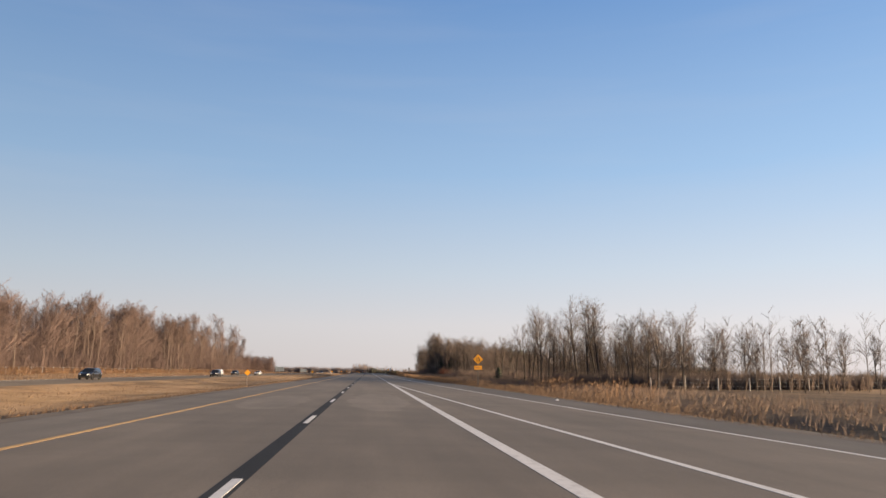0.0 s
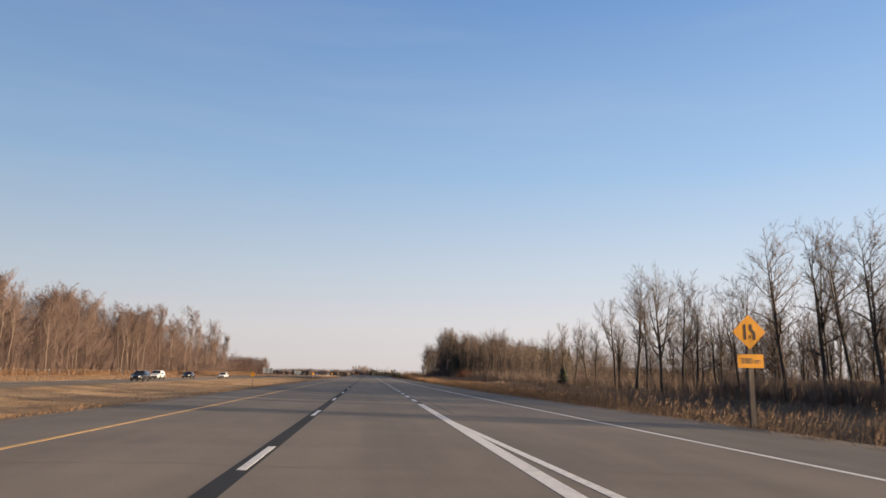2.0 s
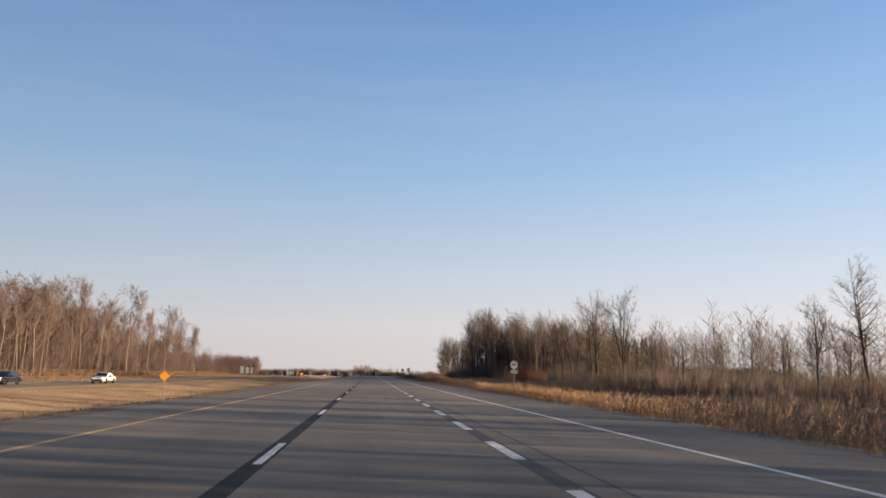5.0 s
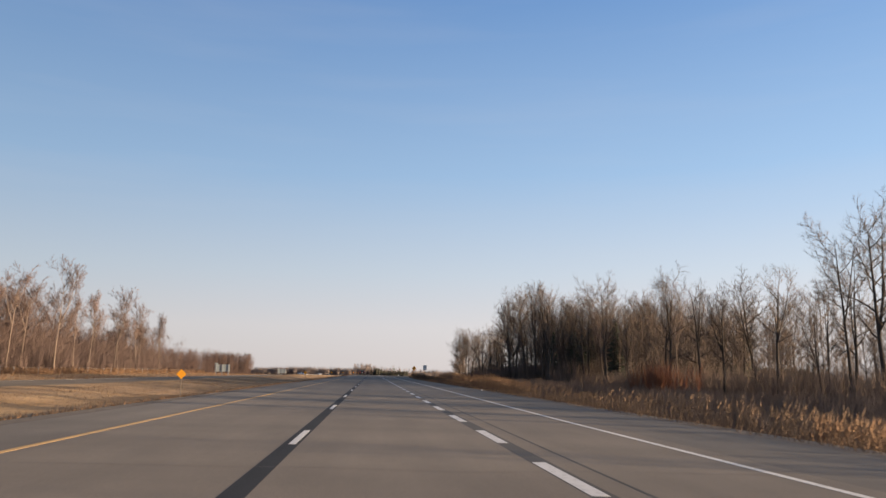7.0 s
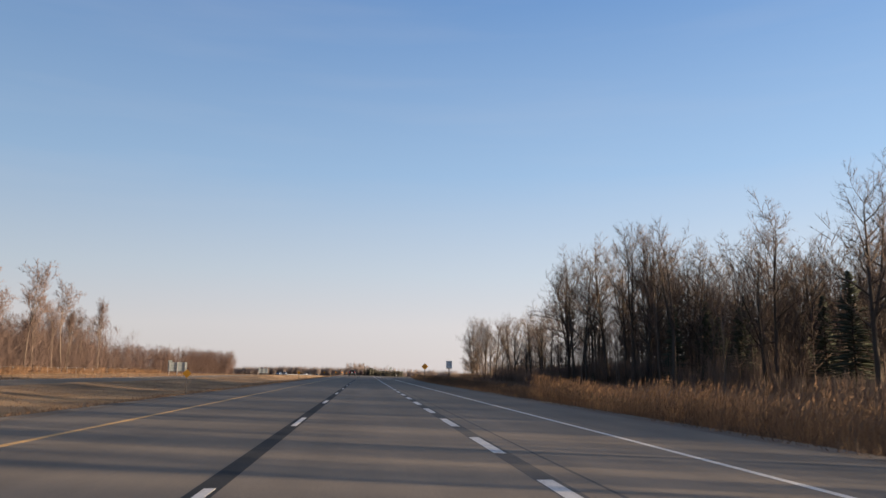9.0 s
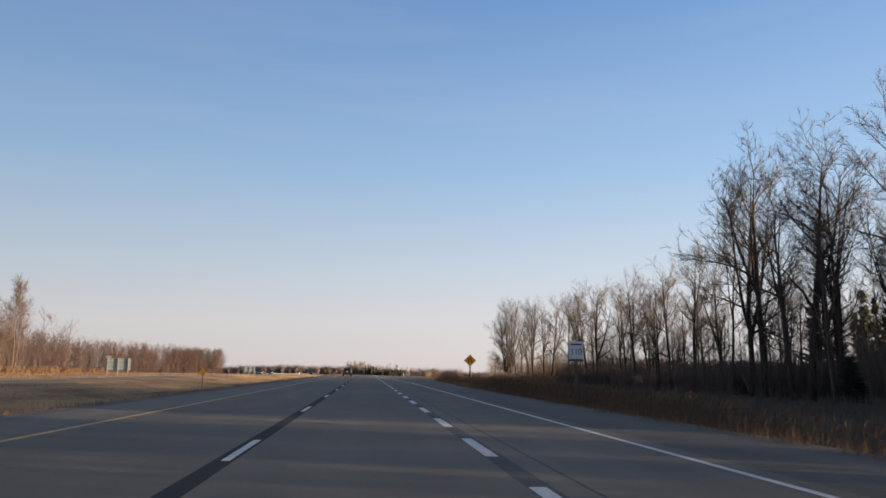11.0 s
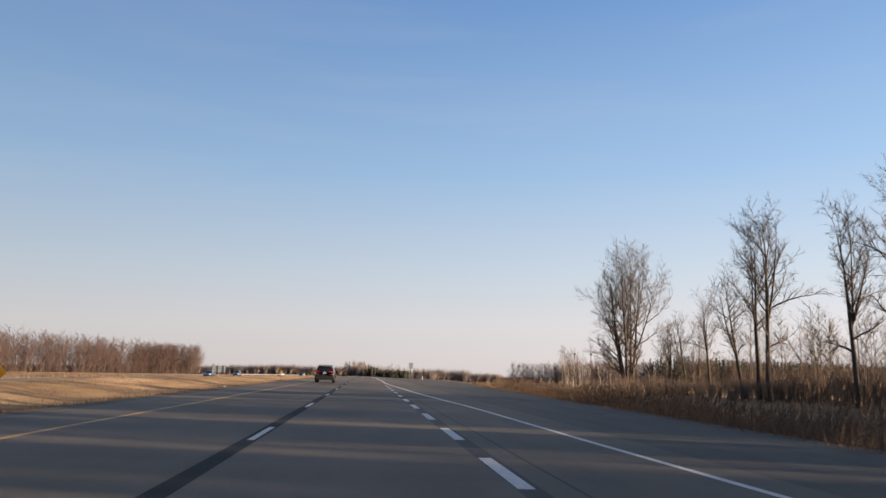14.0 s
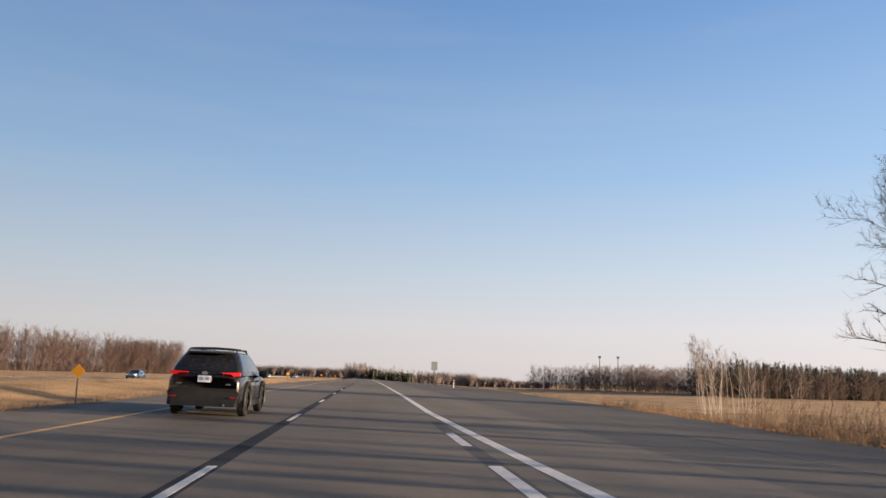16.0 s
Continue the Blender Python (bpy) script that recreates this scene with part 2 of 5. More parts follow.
# ---- mesh helpers ----
class Build:
    """Collects vertices and faces for one mesh."""

    def __init__(self):
        self.v, self.f = [], []

    def add(self, verts, faces):
        k = len(self.v)
        self.v.extend(verts)
        self.f.extend([tuple(i + k for i in f) for f in faces])
        return self

    def box(self, lo, hi):
        (a, b, c), (d, e, f) = lo, hi
        return self.add([(a, b, c), (d, b, c), (d, e, c), (a, e, c), (a, b, f), (d, b, f), (d, e, f), (a, e, f)],
                        [(3, 2, 1, 0), (4, 5, 6, 7), (0, 1, 5, 4), (1, 2, 6, 5), (2, 3, 7, 6), (3, 0, 4, 7)])

    def tube(self, pts, radii, sides=5, close=True):
        """A tapered tube through points; a last radius of 0 ends in a tip."""
        rings = []
        for i, (p, r) in enumerate(zip(pts, radii)):
            q = pts[min(i + 1, len(pts) - 1)] - pts[max(i - 1, 0)]
            q = q / (np.linalg.norm(q) + 1e-9)
            s = np.cross(q, (0.31, 0.95, 0.05) if abs(q[1]) < 0.9 else (1.0, 0.1, 0.0))
            s /= np.linalg.norm(s) + 1e-9
            t = np.cross(q, s)
            k = len(self.v)
            if r <= 0:
                self.v.append(tuple(p))
                rings.append([k])
            else:
                for a in range(sides):
                    w = 2 * math.pi * a / sides
                    self.v.append(tuple(p + r * (math.cos(w) * s + math.sin(w) * t)))
                rings.append(list(range(k, k + sides)))
        for a, b in zip(rings, rings[1:]):
            if len(b) == 1:
                self.f.extend([(a[i], a[(i + 1) % sides], b[0]) for i in range(sides)])
            else:
                self.f.extend([(a[i], a[(i + 1) % sides], b[(i + 1) % sides], b[i]) for i in range(sides)])
        if close and len(rings[0]) > 1:
            self.f.append(tuple(reversed(rings[0])))
            if len(rings[-1]) > 1:
                self.f.append(tuple(rings[-1]))
        return self

    def mesh(self, name, material, smooth=False):
        me = bpy.data.meshes.new(name)
        me.from_pydata(self.v, [], self.f)
        me.materials.append(material)
        if smooth:
            me.polygons.foreach_set("use_smooth", [True] * len(me.polygons))
        me.update()
        return me


def part(name, build, material, parent, label="", smooth=False):
    ob = new(name, build.mesh(name, material, smooth) if isinstance(build, Build) else build)
    ob.parent = parent
    return tagged(ob, label)


def thing(name, x, y, z, label, category, group="", kind=""):
    ob = new(name)
    ob.location = (x, y, z)
    return tagged(ob, label, category, group, kind)


# ---- ground, roads ----
FALL = 0.02                                   # crossfall of the carriageway, down to the right
PAVE_Y = [-400, 0, 25, 70, 100, 350, 395, 420, 465, 525, 620, 720, 3000]
PAVE_X = [12.6, 12.2, 11.7, 11.6, 10.4, 10.0, 11.4, 12.4, 14.6, 18.5, 18.5, 11.0, 11.0]
EDGE_Y = [-400, 3, 18, 31, 44, 52, 70, 83, 97, 112, 175, 210, 260, 330, 382, 394, 408, 418, 428, 437, 448, 460, 3000]
EDGE_X = [12.6, 10.2, 9.6, 9.25, 8.85, 8.6, 8.3, 8.05, 7.8, 7.6, 6.95, 6.85, 7.05, 6.9, 6.85, 6.4, 6.05, 5.45, 5.0, 4.75, 4.35, 4.05, 3.95]
LEFT_X = -5.85


def pave_x(y):
    return float(np.interp(y, PAVE_Y, PAVE_X))


def road_z(x):
    return -FALL * x


def bend(y):
    """The road's far sideways drift, beyond the driven stretch."""
    return 0.0 if y < 700 else -0.00003 * (y - 700) ** 2


def drop(y):
    """How far the land has fallen below the driven stretch, further on."""
    return float(np.interp(y, [480, 540, 640, 1400, 4600], [0, 0.18, 0.74, 5.4, 15.0]))


def ground_z(x, y):
    right = x - pave_x(y)
    share = 1.0 if right < 20 else max(float(np.interp(right, [20, 120], [1, 0])), float(np.interp(y, [900, 1200], [0, 1])))
    return level_z(x, y) - share * drop(y)


def level_z(x, y):
    x = x - bend(y)
    e = pave_x(y)
    n = noise.noise((x * 0.11, y * 0.05, 0.3)) * 0.18 + noise.noise((x * 0.5, y * 0.3, 1.3)) * 0.05
    if LEFT_X - 0.9 <= x <= e + 0.9:
        return road_z(x) - 0.07
    if x > e:
        d = x - e
        near = float(np.interp(d, [0.9, 2.0, 5.0, 6.5, 11, 18, 60, 200, 900, 4000], [-0.30, -0.50, -1.25, -1.3, -0.75, -0.6, -0.7, -1.6, -3.0, -3.0]))
        low = float(np.interp(y, [440, 510, 900, 1200], [0, 1, 1.6, 2.6])) * float(np.interp(d, [2, 8, 26, 120, 400, 2500], [0, 0.5, 2.3, 2.6, 3.2, 0.5]))
        return near - low + n * min(1, max(0, d - 1.5) / 3)
    if x > -30.5:
        crest = float(np.interp(y, [300, 420], [-0.30, 0.0]))
        base = float(np.interp(x, [-30.5, -29, -26, -18, -13, -9, -7.6, -6.8], [-0.32, crest, crest - 0.12, -0.95, -0.95, -0.45, -0.08, 0.05]))
        return base + 1.3 * n * min(1, max(0, -7.5 - x) / 3) * min(1, max(0, x + 30.5) / 3)
    if x > -43:
        return float(np.interp(x, [-43, -30.5], [-0.18, -0.47]))
    return float(np.interp(x, [-4000, -900, -300, -130, -76, -60, -50, -43], [-3, -3, -1.5, 0.2, 0.2, -0.3, -0.5, -0.18])) + n * min(1, (-43 - x) / 4)


def span(*rows):
    """Coordinates from (start, stop, step) rows."""
    out = []
    for a, b, s in rows:
        out += list(np.arange(a, b, s))
    return out


def build_ground():
    xs = span((-4000, -600, 600), (-600, -160, 60), (-160, -60, 10), (-60, -44, 2), (-44, -31, 1.25), (-31, -4, 0.9), (-4, 9, 3), (9, 32, 0.8), (32, 70, 3), (70, 200, 15), (200, 800, 80), (800, 4001, 800))
    ys = span((-400, -40, 40), (-40, 640, 4), (640, 1000, 20), (1000, 2000, 100), (2000, 4601, 400))
    b = Build()
    for y in ys:
        for x in xs:
            b.v.append((x + bend(y), y, ground_z(x + bend(y), y)))
    w = len(xs)
    b.f = [(j * w + i, j * w + i + 1, j * w + w + i + 1, j * w + w + i) for j in range(len(ys) - 1) for i in range(w - 1)]
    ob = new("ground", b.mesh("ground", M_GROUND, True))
    return tagged(ob, "dry straw-coloured grassland running to the horizon", "ground", kind="structure")


ground = build_ground()
ROAD_Y = span((-300, 0, 20), (0, 700, 10), (700, 2600, 50))


def strip(left, right, ys, zfun, lift=0.0, thick=0.12):
    """A slab along the road between two edges given as functions of y."""
    b = Build()
    for y in ys:
        for x in (left(y), right(y)):
            b.v.append((x + bend(y), y, zfun(x) + lift - drop(y)))
        for x in (left(y), right(y)):
            b.v.append((x + bend(y), y, zfun(x) + lift - thick - drop(y)))
    for j in range(len(ys) - 1):
        k, m = 4 * j, 4 * j + 4
        b.f += [(k, k + 1, m + 1, m), (k + 1, k + 3, m + 3, m + 1), (k + 2, k, m, m + 2)]
    m = 4 * (len(ys) - 1)
    b.f += [(0, 2, 3, 1), (m, m + 1, m + 3, m + 2)]
    return b


road = new("road", strip(lambda y: -3.83, lambda y: max(float(np.interp(y, EDGE_Y, EDGE_X)), 7.4), ROAD_Y, road_z).mesh("road", M_ROAD))
tagged(road, "worn grey-brown asphalt carriageway with tar bands", "road", kind="structure")
shoulder_l = new("road_shoulder", strip(lambda y: LEFT_X, lambda y: -3.83, ROAD_Y, road_z, -0.003).mesh("road_shoulder", M_SHOULDER))
tagged(shoulder_l, "narrow paved shoulder along the grass median", "road shoulder", kind="structure")
shoulder_r = new("road_shoulder", strip(lambda y: max(float(np.interp(y, EDGE_Y, EDGE_X)), 7.4), pave_x, ROAD_Y, road_z, -0.003).mesh("road_shoulder", M_SHOULDER_R))
tagged(shoulder_r, "paved grey shoulder beside the reed ditch", "road shoulder", kind="structure")


def gravel_z(x):
    return road_z(x) - 0.02


for a, c in ((lambda y: LEFT_X - 0.7, lambda y: LEFT_X), (lambda y: pave_x(y), lambda y: pave_x(y) + 1.0)):
    verge = new("gravel_verge", strip(a, c, ROAD_Y, gravel_z, 0.0, 0.3).mesh("gravel_verge", M_GRAVEL))
    tagged(verge, "strip of loose pale gravel along the pavement", "gravel verge", kind="structure")


def marking(name, left, right, ys, material, lift=0.0022):
    return part(name, strip(left, right, ys, road_z, lift, 0.006), material, road)


def const(v):
    return lambda y: v


def edge_off(o):
    return lambda y: float(np.interp(y, EDGE_Y, EDGE_X)) + o


def line_half(y):
    """Half the right edge line's width; it widens towards the exit."""
    return float(np.interp(y, [398, 436], [0.07, 0.125]))


LINE_Y = span((-60, 700, 5), (700, 2400, 50))
marking("tar_band", const(-0.155), const(0.115), LINE_Y, M_TAR, 0.0012)
marking("tar_band", const(3.64), const(3.94), [y for y in LINE_Y if 72 < y < 460], M_SEAL, 0.0012)
marking("yellow_edge_line", const(-3.81), const(-3.68), LINE_Y, M_YELLOW)
marking("white_edge_line", lambda y: edge_off(-line_half(y))(y), lambda y: edge_off(line_half(y))(y), LINE_Y, M_WHITE)
marking("gore_line", const(3.63), const(3.88), span((-61, 80, 4)), M_WHITE, 0.0026)
marking("gore_line", lambda y: 6.02 - 0.034 * y, lambda y: 6.18 - 0.034 * y, span((-60, 71, 5)), M_WHITE, 0.003)
dash_mesh = Build().box((-0.06, -3.0, -0.006), (0.06, 0, 0.0)).mesh("lane_dash", M_WHITE)
wide_mesh = Build().box((-0.11, -3.0, -0.006), (0.11, 0, 0.0)).mesh("lane_dash", M_WHITE)
for k in range(-3, 75):
    dash = part("lane_dash", dash_mesh, None, road)
    dash.location = (bend(12.0 * k), 12.0 * k, road_z(0) + 0.003 - drop(12.0 * k))
    dash.rotation_euler = ((drop(12.0 * k - 3) - drop(12.0 * k)) / 3, 0, 0)
for k in range(13, 76):
    part("lane_dash", wide_mesh, None, road).location = (3.75, 6.0 * k + 1.05, road_z(3.75) + 0.003)

def worn_patch(x0, x1, y0, y1, seed):
    """A pale worn stretch of lane with ragged, fading ends."""
    ys = span((y0, y1 + 0.1, 0.4))

    def edge(x, k):
        return lambda y: (x0 + x1) / 2 + (x - (x0 + x1) / 2) * max(0.03, math.sin(math.pi * (y - y0) / (y1 - y0 + 0.1)) ** 0.35 * (0.85 + 0.3 * noise.noise((seed + k, y * 0.6, 0.2))))
    left, right = edge(x0, 0.0), edge(x1, 7.0)
    b = Build()
    for y in ys:
        b.v += [(x, y, road_z(x) + 0.0008) for x in (left(y), right(y))]
    b.f = [(2 * i, 2 * i + 1, 2 * i + 3, 2 * i + 2) for i in range(len(ys) - 1)]
    part("worn_patch", b, M_PATCH, road)


for n_patch, (x0, x1, y0, y1) in enumerate(((-3.3, -0.7, 14.5, 27), (0.5, 3.3, 15, 33))):
    worn_patch(x0, x1, y0, y1, 3.7 * n_patch)


def crack(x, y0, y1, width, wave, seed):
    """A thin wavy tar-filled crack along the road."""
    ys = span((y0, y1, 2))

    def middle(y):
        return x + wave * noise.noise((seed, y * 0.03, 0)) + 0.3 * wave * noise.noise((seed, y * 0.2, 4))
    marking("crack_seal", lambda y: middle(y) - width, lambda y: middle(y) + width, ys, M_CRACK, 0.0016)


marking("seal_seam", const(4.32), const(4.37), span((72, 462, 5)), M_SEAL, 0.0014)
crack(10.4, 405, 640, 0.04, 0.4, 9.9)
for k in range(34):
    y = 12 + 14.3 * k + 5 * noise.noise((k * 0.7, 0.2, 0.4))
    b = Build()
    x = -3.6
    pts = []
    while x < 7.0:
        pts.append((x, y + 0.35 * noise.noise((x * 0.4, k * 3.1, 2.2))))
        x += 0.5
    for a, c in pts:
        b.v += [(a, c - 0.009, road_z(a) + 0.003), (a, c + 0.009, road_z(a) + 0.003)]
    b.f = [(2 * i, 2 * i + 2, 2 * i + 3, 2 * i + 1) for i in range(len(pts) - 1)]
    part("crack_seal", b, M_CRACK, road)

road_two = new("oncoming_road", strip(const(-41.0), const(-31.0), ROAD_Y, lambda x: -0.5 - (x + 27.5) * 0.0206, 0.07, 0.2).mesh("oncoming_road", M_ROAD_PALE))
tagged(road_two, "asphalt carriageway for oncoming traffic, sunlit paleness put into its colour", "road", kind="structure")
for name, a, material in (("white_edge_line", -39.9, M_WHITE),):
    part(name, strip(const(a - 0.06), const(a + 0.06), LINE_Y, lambda x: -0.5 - (x + 27.5) * 0.0206, 0.074, 0.003), material, road_two)


# ---- bare trees ----
def wander(rng, p, way, length, steps, bend_by, lift):
    pts, d = [p], way / np.linalg.norm(way)
    for _ in range(steps):
        d = d + rng.normal(0, bend_by, 3) + (0, 0, lift)
        d /= np.linalg.norm(d)
        pts.append(pts[-1] + d * length / steps)
    return pts


def side_way(rng, along, spread, up):
    """A way that leaves a limb at about the angle spread."""
    a = rng.uniform(0, 2 * math.pi)
    q = along / np.linalg.norm(along)
    s = np.cross(q, (0.3, 0.9, 0.2))
    s /= np.linalg.norm(s)
    t = np.cross(q, s)
    w = math.cos(spread) * q + math.sin(spread) * (math.cos(a) * s + math.sin(a) * t) + np.array((0, 0, up))
    return w / np.linalg.norm(w)


def bare_tree(seed, height, stems=1, forks=3, limbs=13, boughs=10, twigs=9, start=0.3, fork_at=0.45, spread=0.9, radius=None, lean=0.03, reach=0.24, fine=0.0105):
    """Trunk and crown of a leafless tree whose stem forks into rising leaders. Returns two Builds."""
    rng = np.random.default_rng(seed)
    trunk, crown = Build(), Build()
    radius = radius or height * 0.0155

    def limb(p, along, length, thick, angle):
        lp = wander(rng, p, side_way(rng, along, angle, 0.10), length, 5, 0.19, 0.12)
        trunk.tube(lp, [thick, thick * 0.82, thick * 0.64, thick * 0.47, thick * 0.3, 0], 4, False)
        for j in range(boughs):
            v = 0.18 + 0.82 * (j + rng.uniform(0, 1)) / boughs
            q = min(int(v * 5), 4)
            bp = lp[q] + (lp[q + 1] - lp[q]) * min(1.0, v * 5 - q)
            bl = (length * rng.uniform(0.20, 0.42) + 0.018 * height) * (1.2 - 0.5 * v)
            bb = wander(rng, bp, side_way(rng, lp[q + 1] - lp[q], rng.uniform(0.5, 1.1), 0.10), bl, 2, 0.22, 0.12)
            br = max(thick * 0.34, fine * 1.35)
            crown.tube(bb, [br, br * 0.65, 0], 3, False)
            for _ in range(twigs):
                x = rng.uniform(0.15, 1.0) * 2
                y = min(int(x), 1)
                tp = bb[y] + (bb[y + 1] - bb[y]) * (x - y)
                tw = side_way(rng, bb[y + 1] - bb[y], rng.uniform(0.45, 1.1), 0.2)
                crown.tube([tp, tp + tw * bl * rng.uniform(0.22, 0.55)], [max(br * 0.5, fine), 0], 3, False)

    def axis(pts, rad, first, count, share):
        """Limbs along a stem or leader, longest at the crown's middle."""
        n = len(pts) - 1
        for i in range(count):
            u = first + (0.985 - first) * (i + rng.uniform(0, 1)) / count
            k = min(int(u * n), n - 1)
            p = pts[k] + (pts[k + 1] - pts[k]) * (u * n - k)
            z = min(1.0, max(0.0, (p[2] / height - 0.75 * start) / (1.1 - 0.75 * start)))
            length = height * (reach * share * math.sin(math.pi * min(1.0, 0.12 + 0.88 * z)) ** 0.6 + 0.05) * rng.uniform(0.7, 1.25)
            limb(p, pts[k + 1] - pts[k], length, max(rad[k] * 0.58, 0.02) * rng.uniform(0.75, 1.1), spread * (1.2 - 0.55 * z) * rng.uniform(0.75, 1.2))

    for s in range(stems):
        a = 2 * math.pi * s / max(stems, 1) + rng.uniform(0, 0.6)
        out = 0.0 if stems == 1 else 0.12
        way = np.array((out * math.cos(a) + rng.normal(0, lean), out * math.sin(a) + rng.normal(0, lean), 1.0))
        foot = np.array((0.35 * math.cos(a), 0.35 * math.sin(a), -0.25)) if stems > 1 else np.array((0, 0, -0.25))
        h = height * (1.0 if s == 0 else rng.uniform(0.78, 1.0))
        pts = wander(rng, foot, way, h, 9, 0.032, 0.07)
        r0 = radius * (1 if stems == 1 else 0.72)
        rad = [r0 * (1.35 if i == 0 else 1 - 0.9 * (i / 9) ** 1.2) for i in range(10)]
        trunk.tube(pts[:7], rad[:7], 6)
        trunk.tube(pts[6:], rad[6:9] + [0], 5, False)
        axis(pts, rad, start, limbs, 1.0)
        for f in range(forks - 1):
            u = fork_at * rng.uniform(0.8, 1.35)
            k = min(int(u * 9), 7)
            p = pts[k] + (pts[k + 1] - pts[k]) * (u * 9 - k)
            lp = wander(rng, p, side_way(rng, pts[k + 1] - pts[k], rng.uniform(0.2, 0.42), 0.0), (h - p[2]) * rng.uniform(0.85, 1.02), 6, 0.05, 0.16)
            lr = rad[k] * rng.uniform(0.6, 0.8)
            lrad = [lr * (1 - 0.9 * (i / 6) ** 1.1) for i in range(7)]
            trunk.tube(lp, lrad[:6] + [0], 5, False)
            axis(lp, lrad, 0.2, max(3, int(limbs * 0.7)), 0.72)
    return trunk, crown


def tree_kind(seed, bark, twig, label, group, top=0.97, **kw):
    t, c = bare_tree(seed, **kw)
    tree = thing("bare_tree", 0, 0, -60, label, "tree", group)
    part("trunk", t, bark, tree, smooth=True)
    part("crown", c, twig, tree, smooth=True)
    return tree, top * max(p[2] for p in c.v + t.v)


def plant(kind, x, y, h, turn, first):
    """Sets a tree of a kind at a place; the first one of a kind is used itself."""
    tree, height = kind
    s = h / height
    m = pose(x, y, ground_z(x, y), 0, 0, turn) @ Matrix.Diagonal((s, s, s, 1))
    if tree.name in first:
        k = 1 / tree.scale[0]
        copy_thing(tree, m @ Matrix.Diagonal((k, k, k, 1)))
    else:
        first.add(tree.name)
        tree.matrix_basis = m


used = set()
rng = np.random.default_rng(11)
R_LABEL = "leafless grey-brown roadside tree with fine upright twigs"
L_LABEL = "tall leafless tree with sunlit tan bark in the woodland edge"
NEAR = "bare trees beside the road"
right_kinds = [
    tree_kind(1, M_BARK_R, M_TWIG_R, R_LABEL, NEAR, height=14, forks=3, limbs=13, start=0.3, fork_at=0.42, reach=0.21),
    tree_kind(2, M_BARK_R, M_TWIG_R, R_LABEL, NEAR, height=14, forks=2, limbs=17, start=0.36, fork_at=0.35, spread=0.95, reach=0.20),
    tree_kind(3, M_BARK_R, M_TWIG_R, "leafless double-stemmed roadside tree with spreading limbs", NEAR, height=13, stems=2, forks=2, limbs=11, spread=1.0, start=0.3, reach=0.22),
    tree_kind(4, M_BARK_R, M_TWIG_R, "old leafless tree with long heavy spreading limbs", NEAR, height=13, forks=4, limbs=12, start=0.28, fork_at=0.34, spread=1.05, reach=0.31),
    tree_kind(5, M_BARK_R, M_TWIG_R, "slender leafless tree with a narrow high crown", NEAR, height=15, forks=2, limbs=16, start=0.42, fork_at=0.5, spread=0.8, reach=0.17),
]
back_kinds = [
    tree_kind(6 + i, M_BARK_R, M_TWIG_R, "thin leafless tree standing in the roadside wood", "bare trees in the roadside wood", height=13, forks=fk, limbs=10, boughs=8, twigs=8, start=st, lean=0.05, reach=re)
    for i, (st, re, fk) in enumerate(((0.3, 0.2, 2), (0.42, 0.18, 3), (0.24, 0.22, 2)))
]
left_kinds = [
    tree_kind(21 + i, M_TRUNK_L, M_TWIG_L, L_LABEL, "woodland trees across the median", height=25, forks=3, limbs=11, boughs=10, twigs=10, start=st, fork_at=fk, spread=0.85, radius=0.19, reach=re, fine=0.027)
    for i, (st, fk, re) in enumerate(((0.45, 0.5, 0.21), (0.52, 0.58, 0.18), (0.4, 0.46, 0.23), (0.55, 0.55, 0.19)))
]
big = tree_kind(40, M_BARK_R, M_TWIG_R, "large leafless tree with several dark stems from the base", "bare trees beside the road", height=18.5, stems=5, forks=2, limbs=13, boughs=11, twigs=11, start=0.14, fork_at=0.3, spread=0.95, radius=0.3, reach=0.25, lean=0.015)

